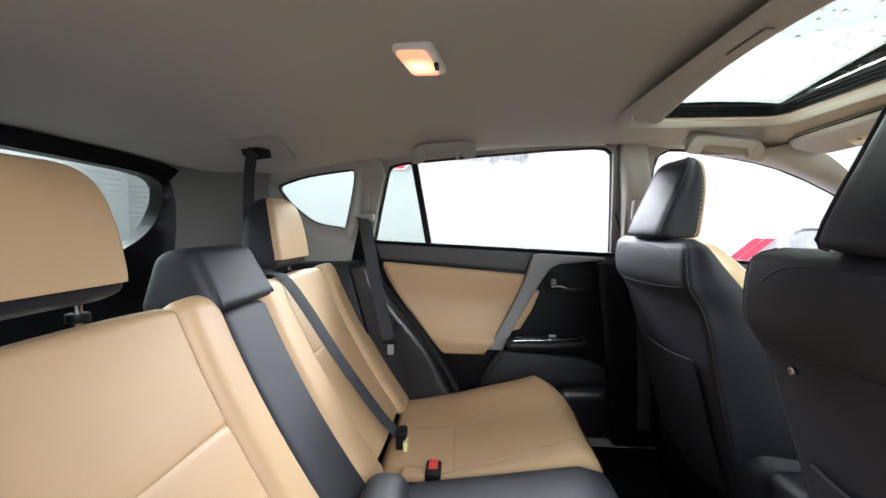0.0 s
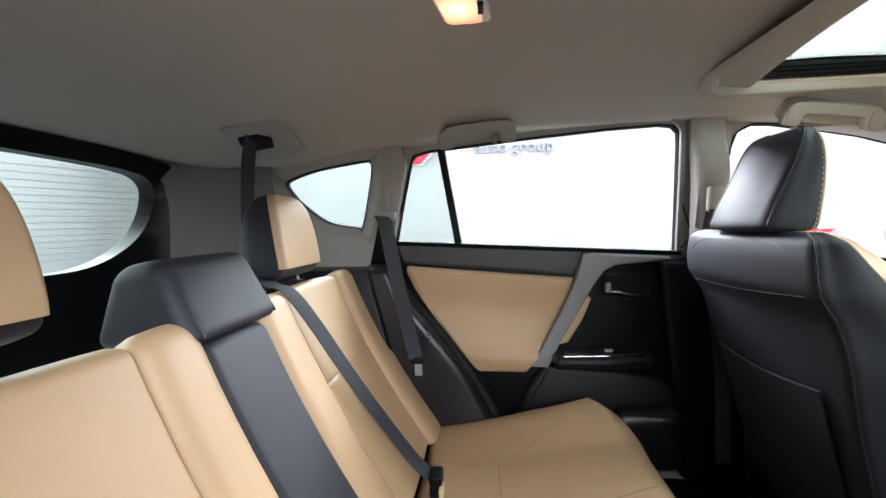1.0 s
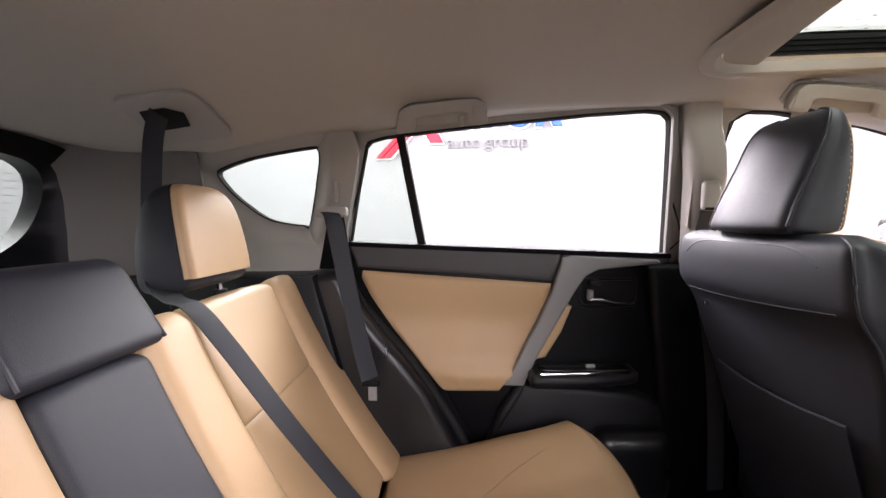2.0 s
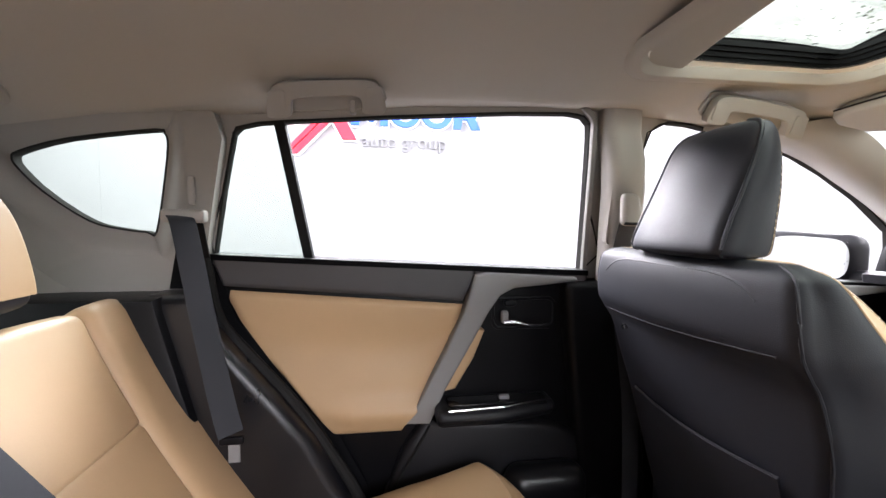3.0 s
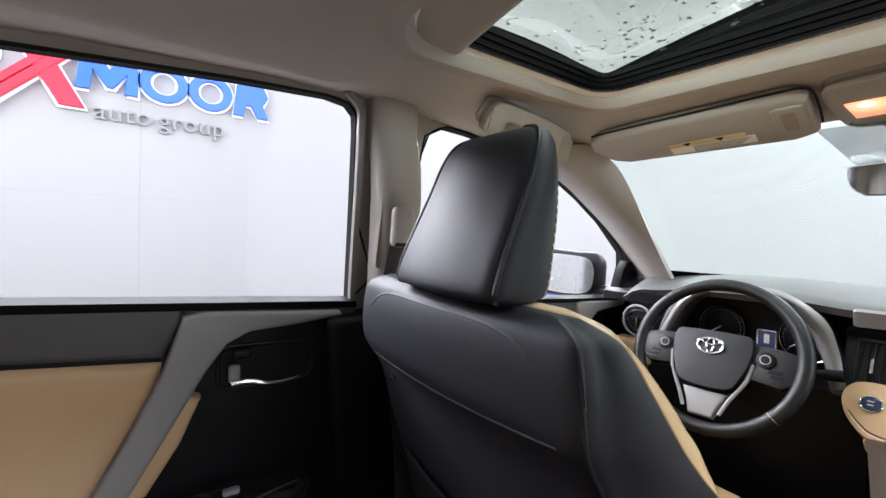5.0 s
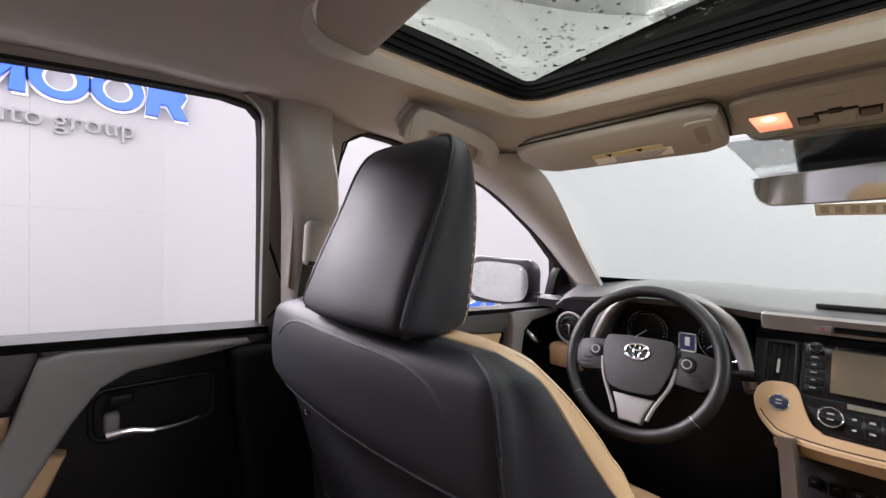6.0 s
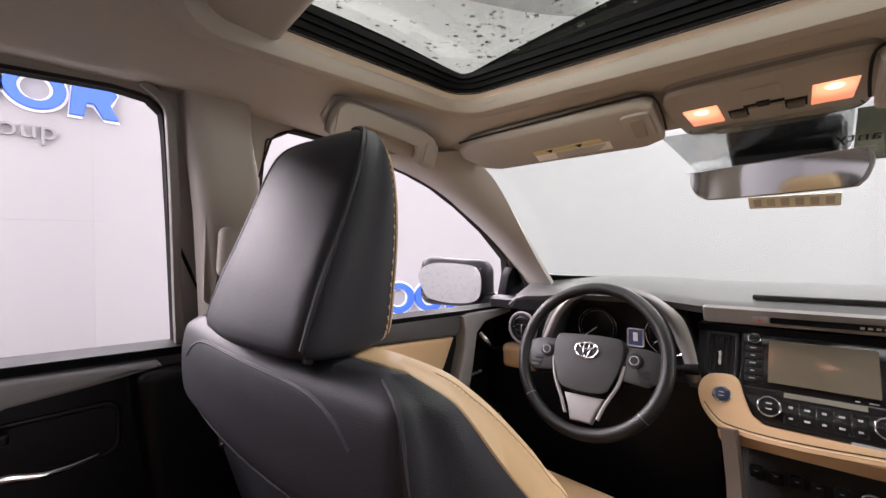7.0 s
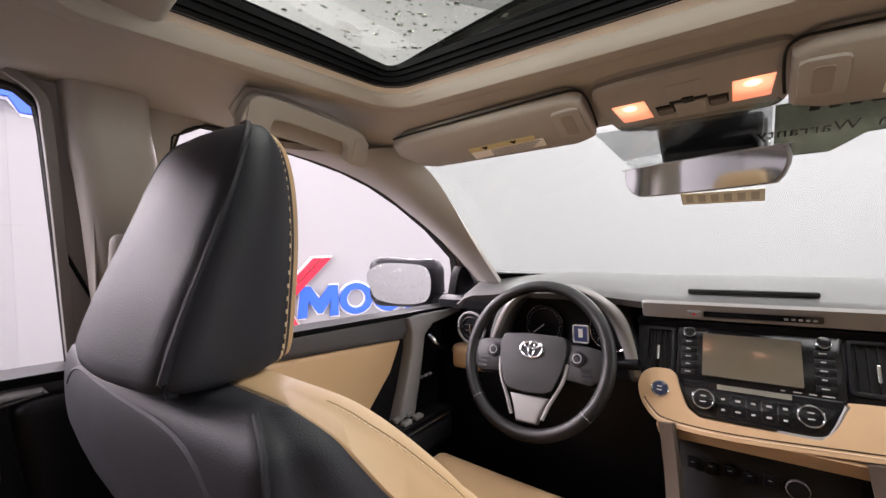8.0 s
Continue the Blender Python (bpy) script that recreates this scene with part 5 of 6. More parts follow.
def pad(u, v):
    """Dash top: u from the cabin edge to the windshield, v across."""
    y = 0.05 + 1.375 * v
    bow = ((y - YC) / 0.74) ** 2
    x0, x1 = 1.446, 1.71 - 0.13 * bow
    x = x0 + (x1 - x0) * u
    z = 1.168 + 0.036 * min(1, u * 1.5) - 0.022 * max(0, u - 0.6) + 0.006 * math.sin(math.pi * u)
    hump = 0.016 * math.exp(-((y - 1.13) / 0.17) ** 4) * math.exp(-((u - 0.25) / 0.45) ** 2)
    if u < 0.001:
        z -= 0.006
    end = max(0.0, (abs(y - YC) - 0.575) / 0.065)
    return Vector((x, y, z + hump - 0.006 * bow - 0.030 * end * end))


part("top_pad", sheet(pad, 18, 48, 0.02), DASH_GREY, dash, "soft dash top, grey lifted for windshield light")
part("dash_body", along([(1.55, 1.145), (1.72, 1.14), (1.76, 0.62), (1.52, 0.62), (1.50, 0.80)], 0.03, 1.52), BLACK, dash, "black dash body")
part("silver_band", along([(1.437, 1.163), (1.446, 1.168), (1.475, 1.164), (1.475, 1.131), (1.448, 1.132)], 0.10, 0.924, 0.007, 3), BAND, dash, "dark silver painted band")
on_band = lambda a, b, d: (1.4425 + (1.145 - b) * 0.27 - d, a, b)
part("centre_slot", plate(round_rect(0.630, 0.809, 1.139, 1.151, 0.003), on_band, -0.001, 0.0025), GLOSS_BLACK, dash, "narrow black slot in the band")
part("hazard_button", plate(round_rect(0.812, 0.838, 1.139, 1.151, 0.003), on_band, -0.002, 0.005, bevel=0.002), SILVER, dash, "hazard light button")
part("hazard_mark", plate([(0.821, 1.142), (0.829, 1.142), (0.825, 1.148)], on_band, 0.004, 0.006), REDPLASTIC, dash)
for k in range(5):
    part("slot_mark", plate(round_rect(0.638 + 0.010 * k, 0.644 + 0.010 * k, 1.142, 1.146, 0.001), on_band, 0.002, 0.0032), GREY, dash)
part("airbag_slot", rbox(1.485, 0.735, 1.185, 0.012, 0.21, 0.010, 0.003, 3), RUBBER, dash, "black slot in the dash top")


def fm(a, b, d):
    """On the sloping centre fascia: a across, b height, d outwards."""
    return (0.857 + 0.55 * b - 0.876 * d, a, b + 0.482 * d)


FN = Vector((-0.876, 0, 0.482))
part("upper_lip", along([(1.452, 1.126), (1.49, 1.126), (1.49, 1.108), (1.462, 1.110)], 0.10, 0.935, 0.003), BLACK, dash)
part("fascia", plate([(0.935, 1.112), (0.935, 1.01), (0.915, 0.995), (0.56, 0.995), (0.10, 1.005), (0.10, 1.112)], fm, -0.04, 0.0, bevel=0.004), BLACK, dash, "black centre fascia")


def vent(y0, y1, z0, z1, slats=5):
    frame_ = part("vent_frame", plate(round_rect(y0, y1, z0, z1, 0.008), fm, 0, 0.010, [round_rect(y0 + 0.007, y1 - 0.007, z0 + 0.007, z1 - 0.007, 0.004)], 0.002), BLACK, dash, "air vent frame")
    part("vent_throat", plate(round_rect(y0 + 0.006, y1 - 0.006, z0 + 0.006, z1 - 0.006, 0.004), fm, 0.0005, 0.002), RUBBER, frame_)
    for k in range(slats):
        y = y0 + (k + 1) * (y1 - y0) / (slats + 1)
        part("vent_slat", plate([(y - 0.001, z0 + 0.007), (y + 0.001, z0 + 0.007), (y + 0.001, z1 - 0.007), (y - 0.001, z1 - 0.007)], fm, 0.002, 0.008), BLACK, frame_)
    c = (y0 + y1) / 2 + 0.002
    part("vent_tab", plate(round_rect(c - 0.0025, c + 0.0025, z0 + 0.022, z0 + 0.048, 0.002), fm, 0.006, 0.013, bevel=0.001), CHROME, frame_, "chrome vent tab")


vent(0.860, 0.918, 1.020, 1.106)
vent(0.525, 0.603, 1.024, 1.108)
radio = part("radio_face", plate(round_rect(0.607, 0.856, 1.013, 1.110, 0.006), fm, 0, 0.008, bevel=0.003), GLOSS_BLACK, dash, "gloss black head unit")
part("screen", plate(round_rect(0.661, 0.812, 1.024, 1.099, 0.002), lambda a, b, d: fm(a, b, d - 0.078 * (b - 1.0615)), 0.0066, 0.0132), SCREEN, radio, "unlit touch screen reflecting the lamps")
MARK = material("pale_print", (0.30, 0.30, 0.29), 0.5, scale=60, vary=0.1, bump=0)


def on_face(y, z, w, h, d0, d1, name, mat, label="", bevel=0.0, on=radio):
    return part(name, plate([(y - w / 2, z - h / 2), (y + w / 2, z - h / 2), (y + w / 2, z + h / 2), (y - w / 2, z + h / 2)], fm, d0, d1, bevel=bevel), mat, on, label)


def ring_on(y, z, r, d, thick, mat, name, label="", on=radio):
    c = Vector(fm(y, z, d))
    s, w = Vector((0, 1, 0)), FN.cross(Vector((0, 1, 0)))
    part(name, tube([c + s * r * math.cos(q) + w * r * math.sin(q) for q in np.linspace(0, 2 * math.pi, 33)[:-1]], thick, 6, True), mat, on, label)


for y in (0.835, 0.631):
    part("radio_knob", disc(fm(y, 1.098, 0.008), FN, 0.0095, 0.010, 24, 0.002, (0, 1, 0)), GLOSS_BLACK, radio, "round radio knob")
    ring_on(y, 1.098, 0.0098, 0.016, 0.0010, CHROME, "knob_ring", "thin chrome ring")
    for k in range(5):
        z = 1.081 - 0.0135 * k
        on_face(y, z, 0.028, 0.0105, 0.007, 0.0095, "radio_button", BLACK, bevel=0.001)
        on_face(y + 0.002, z + 0.001, 0.010 - 0.003 * (k % 2), 0.0018, 0.0094, 0.0100, "button_mark", MARK)
for k, w in enumerate((0.006, 0.012, 0.010, 0.016)):
    on_face(0.690 - 0.020 * k, 1.0175, w, 0.0018, 0.0078, 0.0086, "button_mark", MARK)

# tan padded ledge round the climate panel
tan_pts = [(0.875, 1.026), (0.905, 1.022), (0.921, 1.005), (0.922, 0.980), (0.905, 0.950), (0.868, 0.930), (0.76, 0.926), (0.57, 0.938), (0.30, 0.955), (0.10, 0.975), (0.10, 1.015), (0.40, 1.016), (0.590, 1.012), (0.606, 1.004), (0.622, 0.975), (0.640, 0.957), (0.66, 0.952), (0.80, 0.952), (0.820, 0.956), (0.836, 0.968), (0.848, 0.995), (0.858, 1.020)]
tan_pts = [(p.x, p.y) for p in smooth_path([Vector((a, b, 0)) for a, b in tan_pts], 3, True)]
part("tan_ledge", plate(tan_pts, fm, -0.03, 0.020, bevel=0.010, segs=4), TAN, dash, "tan leather padded ledge")
for off, r in ((0.010, 0.0011), (0.014, 0.0011)):
    low = [(0.911, 0.965), (0.895, 0.948), (0.866, 0.9345), (0.76, 0.931), (0.57, 0.943), (0.30, 0.960), (0.11, 0.980)]
    part("ledge_stitch", tube(smooth_path([fm(a, b + off - 0.008, 0.0203) for a, b in low], 5), r, 5), THREAD if off < 0.012 else RUBBER, dash)
part("ledge_under", along([(1.352, 0.938), (1.45, 0.955), (1.47, 0.90), (1.375, 0.908)], 0.12, 0.89, 0.012, 3), TAN, dash, "tan underside of the ledge")
cl = [(0.856, 1.010), (0.846, 0.990), (0.834, 0.966), (0.816, 0.956), (0.655, 0.955), (0.636, 0.961), (0.624, 0.980), (0.610, 1.008), (0.612, 1.014), (0.852, 1.014)]
climate = part("climate_panel", plate(cl, fm, 0.0, 0.010, bevel=0.003), GLOSS_BLACK, dash, "black climate control panel")
part("climate_edge", tube(smooth_path([fm(y, z, 0.014) for y, z in [(0.70, 0.9535), (0.655, 0.9535), (0.635, 0.959), (0.623, 0.977), (0.609, 1.006)]], 4), 0.0032, 6), SILVER, dash, "silver edge of the panel")
for y in (0.809, 0.655):
    part("climate_knob", disc(fm(y, 0.984, 0.009), FN, 0.0165, 0.010, 28, 0.003, (0, 1, 0)), GLOSS_BLACK, climate, "round climate knob")
    ring_on(y, 0.984, 0.0170, 0.018, 0.0016, CHROME, "knob_ring", "chrome ring", climate)
    for k in (-1, 1):
        on_face(y, 0.984 + 0.0045 * k, 0.009, 0.0018, 0.0205, 0.0212, "button_mark", MARK, on=climate)
on_face(0.733, 1.008, 0.110, 0.008, 0.009, 0.0112, "climate_display", SCREEN, "narrow grey climate display", on=climate)
for k in range(5):
    y = 0.778 - 0.0225 * k
    on_face(y, 0.981, 0.0212, 0.034, 0.009, 0.0106, "climate_button", GLOSS_BLACK, bevel=0.0008, on=climate)
    for j in (-1, 1):
        on_face(y, 0.981 + 0.0085 * j, 0.008 - 0.002 * ((k + j) % 2), 0.003, 0.0105, 0.0112, "button_mark", MARK, on=climate)
start = part("start_button", disc(fm(0.883, 0.989, 0.016), FN, 0.0130, 0.010, 28, 0.003, (0, 1, 0)), material("start_button_blue", (0.015, 0.022, 0.05), 0.25, scale=40, vary=0.2, bump=0), dash, "dark blue round start button")
ring_on(0.883, 0.989, 0.0145, 0.021, 0.0020, CHROME, "start_ring", "chrome ring", start)
for k in (-1, 1):
    on_face(0.883, 0.989 + 0.003 * k, 0.009, 0.0016, 0.0262, 0.0268, "button_mark", MARK, on=start)

# lower centre console
console = thing("centre_console", (1.3, YC, 0.37), "black lower centre console with brown side rails", "console")
part("console_body", along([(1.44, 0.93), (1.50, 0.93), (1.50, 0.40), (1.20, 0.40), (1.22, 0.55), (1.40, 0.80)], 0.585, 0.865, 0.02), BLACK, console, "black console body")
for y in (0.868, 0.580):
    part("side_rail", ribbon(smooth_path([(1.352, y, 0.945), (1.345, y - 0.006, 0.90), (1.325, y - 0.014, 0.82), (1.27, y - 0.02, 0.70), (1.15, y - 0.02, 0.58)], 5), 0.028, 0.016, (0.35, 1, 0)), material("rail_bronze", (0.085, 0.066, 0.052), 0.45, 0.3, scale=20, vary=0.06, bump=0.03), console, "bronze painted side rail")
for k in range(5):
    part("console_switch", rbox(1.403 + 0.0, 0.832 - 0.03 * k, 0.855 - 0.004 * (k % 2), 0.012, 0.020, 0.022, 0.004, 2), BLACK, console)
    part("switch_mark", rbox(1.3962, 0.832 - 0.03 * k, 0.858, 0.001, 0.006, 0.0016, 0.0003, 1), GREY, console)
part("socket_cap", disc((1.405, 0.674, 0.852), (-1, 0, 0.2), 0.016, 0.008, 24, 0.002), BLACK, console, "round socket cap")
part("socket_ring", tube([(1.398, 0.674 + 0.016 * math.cos(q), 0.853 + 0.016 * math.sin(q)) for q in np.linspace(0, 2 * math.pi, 25)[:-1]], 0.0012, 5, True), GREY, console)
part("box", rbox(0.93, YC, 0.55, 0.40, 0.20, 0.34, 0.03, 6), SOFT_BLACK, console, "black armrest box between the seats")

# instrument binnacle
arch_o = [(1.31, 0.99), (1.305, 1.06), (1.28, 1.13), (1.235, 1.175), (1.18, 1.192), (1.08, 1.192), (1.02, 1.178), (0.972, 1.135), (0.940, 1.06), (0.915, 0.99)]
arch_i = [(1.285, 0.99), (1.282, 1.06), (1.258, 1.118), (1.220, 1.155), (1.17, 1.170), (1.085, 1.170), (1.035, 1.158), (0.995, 1.120), (0.966, 1.06), (0.945, 0.99)]
bx = lambda x0: (lambda a, b, d: (x0 - d + (1.19 - b) * -0.16, a, b))
arch_o, arch_i = ([(q.x, q.y) for q in smooth_path([Vector((a, b, 0)) for a, b in arch], 4)] for arch in (arch_o, arch_i))
part("cluster_hood", plate(arch_o + arch_i[::-1], bx(1.55), 0.0, 0.100, bevel=0.006, segs=3), DASH_GREY, dash, "dark cluster hood")
def swept(outer, inner, x0, x1):
    """A curved band between two lines of (across, height), from x0 at its top to x1 at its foot."""
    A, B = (smooth_path([Vector((x0 + (x1 - x0) * k / (len(pts) - 1), y, z)) for k, (y, z) in enumerate(pts)], 5) for pts in (outer, inner))

    def fn(u, v):
        i = round(u * (len(A) - 1))
        return A[i].lerp(B[i], v) + Vector((-0.008 * math.sin(math.pi * v), 0, 0))
    return sheet(fn, len(A) - 1, 6, 0.006)


part("cluster_trim", swept([(1.085, 1.194), (1.035, 1.188), (0.992, 1.168), (0.955, 1.134), (0.936, 1.085), (0.920, 1.012)], [(1.090, 1.182), (1.040, 1.170), (1.006, 1.148), (0.978, 1.112), (0.958, 1.060), (0.940, 1.004)], 1.440, 1.405), BAND, dash, "silver side trim of the cluster")
part("cluster_trim", swept([(1.20, 1.180), (1.240, 1.158), (1.268, 1.122), (1.288, 1.080), (1.308, 1.030)], [(1.19, 1.170), (1.222, 1.148), (1.246, 1.118), (1.264, 1.080), (1.282, 1.036)], 1.440, 1.425), BAND, dash, "silver side trim of the cluster")
part("instrument_face", plate([(1.29, 0.98), (1.28, 1.12), (1.20, 1.175), (1.05, 1.175), (0.97, 1.12), (0.94, 0.98)], lambda a, b, d: (1.53 - d, a, b), -0.01, 0.0), RUBBER, dash, "black instrument face")
for y, r in ((1.185, 0.052), (1.010, 0.052)):
    c = Vector((1.522, y, 1.078))
    part("gauge", disc(c, (-1, 0, 0), r, 0.004, 32, 0.001), BLACK, dash, "round gauge")
    part("gauge_ring", tube([c + Vector((-0.006, r * math.cos(q), r * math.sin(q))) for q in np.linspace(0, 2 * math.pi, 37)[:-1]], 0.0013, 6, True), CHROME, dash, "thin chrome gauge ring")
    for k in range(22):
        q = radians(-40 + 260 * k / 21)
        part("gauge_tick", rbox(c.x - 0.006, c.y + (r - 0.008) * math.cos(q), c.z + (r - 0.008) * math.sin(q), 0.001, 0.0016, 0.0016, 0.0004, 1), DIGITS, dash)
    part("needle", tube([c + Vector((-0.008, 0, 0)), c + Vector((-0.008, r * 0.6, -r * 0.45))], 0.0012, 5), DIGITS, dash)
part("info_display", rbox(1.508, 1.083, 1.064, 0.004, 0.034, 0.040, 0.002, 2), DISPLAY, dash, "small lit information display")
part("info_frame", plate(round_rect(1.0635, 1.1025, 1.0415, 1.0865, 0.003), lambda a, b, d: (1.512 - d, a, b), 0, 0.010, [round_rect(1.0648, 1.1012, 1.0428, 1.0852, 0.002)]), PAPER, dash, "thin white frame")
part("info_mark", rbox(1.5055, 1.083, 1.066, 0.001, 0.011, 0.022, 0.0004, 1), PAPER, dash)

# outer round vent and knee trim on the driver's side
lv = Vector((1.452, 1.372, 1.066))
part("round_vent", disc(lv, (-1, 0.0, 0), 0.043, 0.012, 32, 0.003), BLACK, dash, "round black side vent")
for r, mat in ((0.044, SILVER), (0.030, BLACK)):
    part("vent_ring", tube([lv + Vector((-0.013, r * math.cos(q), r * math.sin(q))) for q in np.linspace(0, 2 * math.pi, 33)[:-1]], 0.004, 8, True), mat, dash)
for k in range(4):
    part("vent_slat", rbox(lv.x - 0.012, lv.y, lv.z - 0.024 + 0.016 * k, 0.006, 0.07 - 0.016 * abs(k - 1.5), 0.002, 0.0008, 1), BLACK, dash)
part("vent_tab", rbox(lv.x - 0.018, lv.y, lv.z - 0.004, 0.008, 0.005, 0.03, 0.002, 2), CHROME, dash)
part("side_cap", along([(1.450, 1.142), (1.47, 1.152), (1.50, 1.15), (1.50, 1.118), (1.455, 1.118)], 1.31, 1.50, 0.008, 3), SOFT_BLACK, dash, "dark cap over the side vent")
part("knee_trim", rbox(1.462, 1.385, 0.975, 0.05, 0.13, 0.075, 0.018, 6), TAN, dash, "tan leather knee trim")
part("knee_panel", along([(1.44, 0.99), (1.48, 0.99), (1.50, 0.62), (1.44, 0.66)], 0.89, 1.51, 0.02), BLACK, dash, "black knee panel")

def reseat(ob, centre, move, turn=0.0, size=1.0):
    """Moves a thing by move, turned by so many degrees about the car's length and sized about centre."""
    c = Vector(centre)
    ob.matrix_world = Matrix.Translation(c + Vector(move)) @ Matrix.Rotation(radians(turn), 4, "X") @ Matrix.Scale(size, 4) @ Matrix.Translation(-c) @ ob.matrix_world


reseat(dash, (1.418, 0.751, 1.052), (0.045, 0.003, -0.002), -1.8, 1.02)
reseat(console, (1.418, 0.751, 1.052), (0.045, 0.003, -0.002), -1.8, 1.02)

# ---------------------------------------------------------------- steering wheel
WHEEL = Matrix.Translation((1.335, 1.124, 1.034)) @ Matrix(((0, math.sin(radians(24)), -math.cos(radians(24)), 0), (-1, 0, 0, 0), (0, math.cos(radians(24)), math.sin(radians(24)), 0), (0, 0, 0, 1)))
wheel = thing("steering_wheel", WHEEL.translation, "black leather steering wheel with silver lower spoke", "steering wheel")


def W(x, y, z=0.0):
    return WHEEL @ Vector((x, y, z))


wn = (WHEEL.to_3x3() @ Vector((0, 0, 1)))
part("rim", tube([W(0.163 * math.cos(q), 0.163 * math.sin(q)) for q in np.linspace(0, 2 * math.pi, 65)[:-1]], 0.0142, 14, True, up=wn), WHEEL_BLACK, wheel, "black leather rim")
for q in (-0.7, math.pi + 0.7):
    a = [W((0.163 + 0.0140 * math.cos(s) * 1.01) * math.cos(q), (0.163 + 0.0140 * math.cos(s) * 1.01) * math.sin(q), 0.0140 * math.sin(s)) for s in np.linspace(0, 2 * math.pi, 15)[:-1]]
    part("rim_seam", tube(a, 0.0008, 4, True), GREY, wheel)
wm = lambda a, b, d: W(a, b, d)
hub = [(-0.075, 0.038), (-0.05, 0.046), (0.05, 0.046), (0.075, 0.038), (0.078, 0.0), (0.064, -0.048), (0.042, -0.076), (-0.042, -0.076), (-0.064, -0.048), (-0.078, 0.0)]
hub = [(p.x, p.y) for p in smooth_path([Vector((a, b, 0)) for a, b in hub], 3, True)]
bag = part("airbag_cover", plate(hub, wm, -0.03, 0.014, bevel=0.014, segs=4), WHEEL_BLACK, wheel, "dark airbag cover")
for s in (-1, 1):
    part("spoke", plate([(s * 0.066, 0.034), (s * 0.120, 0.032), (s * 0.155, 0.024), (s * 0.157, -0.030), (s * 0.130, -0.048), (s * 0.064, -0.040)], wm, -0.028, 0.004, bevel=0.006), WHEEL_BLACK, wheel, "black side spoke")
    part("switch_pad", disc(W(s * 0.100, 0.004, 0.0), wn, 0.0165, 0.008, 24, 0.003), BLACK, wheel, "round switch pad")
    part("switch_pad_ring", tube([W(s * 0.100 + 0.009 * math.cos(q), 0.004 + 0.009 * math.sin(q), 0.009) for q in np.linspace(0, 2 * math.pi, 19)[:-1]], 0.0012, 5, True), GREY, wheel)
    for k in range(3):
        part("switch", plate(round_rect(s * 0.118 - 0.012 + 0.004 * k * s, s * 0.118 + 0.012 + 0.004 * k * s, -0.020 - 0.010 * k, -0.012 - 0.010 * k, 0.002), wm, 0.0, 0.0045, bevel=0.001), BLACK, wheel)
    part("spoke_edge", tube(smooth_path([W(s * 0.080, -0.010, 0.004), W(s * 0.072, -0.05, 0.004), W(s * 0.048, -0.098, 0.004), W(s * 0.036, -0.128, 0.002)], 5), 0.0042, 8), SILVER, wheel, "bright edge of the lower spoke")
part("lower_spoke", plate([(-0.046, -0.084), (0.046, -0.084), (0.034, -0.110), (0.024, -0.140), (-0.024, -0.140), (-0.034, -0.110)], wm, -0.015, 0.004, bevel=0.006, segs=3), SILVER, wheel, "silver lower spoke")
part("emblem_ring", tube([W(0.026 * math.cos(q), 0.012 + 0.0175 * math.sin(q), 0.0165) for q in np.linspace(0, 2 * math.pi, 41)[:-1]], 0.0024, 8, True), CHROME, bag, "chrome oval emblem ring")
for ex, ez, ey in ((0.0175, 0.0068, 0.0215), (0.0072, 0.0165, 0.0125)):
    part("emblem_oval", tube([W(ex * math.cos(q), ey + ez * math.sin(q), 0.0165) for q in np.linspace(0, 2 * math.pi, 31)[:-1]], 0.0019, 7, True), CHROME, bag, "chrome emblem oval")
part("column", tube([W(0, 0, -0.02), W(0, -0.01, -0.19)], 0.05, 20), BLACK, wheel, "black steering column cover")
for s in (-1, 1):
    part("stalk", tube([W(s * 0.04, 0.0, -0.07), W(s * 0.17, 0.012, -0.062), W(s * 0.205, 0.015, -0.058)], 0.008, 10), BLACK, wheel, "control stalk")
    part("stalk_tip", tube([W(s * 0.178, 0.013, -0.061), W(s * 0.205, 0.015, -0.058)], 0.0115, 12), BLACK, wheel)

reseat(wheel, (1.335, 1.124, 1.034), (0.045, 0.020, -0.006), -3.0, 1.05)

# ---------------------------------------------------------------- overhead console
oh = thing("overhead_console", (1.16, YC, 1.48), "grey-beige overhead console with two lit map lamps", "overhead console")
OC = 0.806


def ohm(a, b, d):
    """a across, b forwards from 0 to 1, d down."""
    x = 1.078 + 0.160 * b
    return (x, OC + (a - OC) * 1.03, 1.516 - 0.165 * (x - 1.085) + 0.03 * (OC - a) - d)


def oh_outline(grow_by):
    pts = [(OC - 0.094, 0.06), (OC - 0.074, 0.0), (OC, -0.012), (OC + 0.074, 0.0), (OC + 0.096, 0.07), (OC + 0.098, 0.30), (OC + 0.096, 0.72), (OC + 0.090, 0.92), (OC + 0.072, 1.0), (OC, 1.01), (OC - 0.072, 1.0), (OC - 0.090, 0.92), (OC - 0.096, 0.72), (OC - 0.098, 0.30)]
    pts = [(q.x, q.y) for q in smooth_path([Vector((a, b * 0.15, 0)) for a, b in pts], 4, True)]
    return [(OC + (a - OC) * (1.10 + grow_by / 0.098), (0.075 + (b - 0.075) * (1 + grow_by / 0.075)) / 0.15) for a, b in pts]


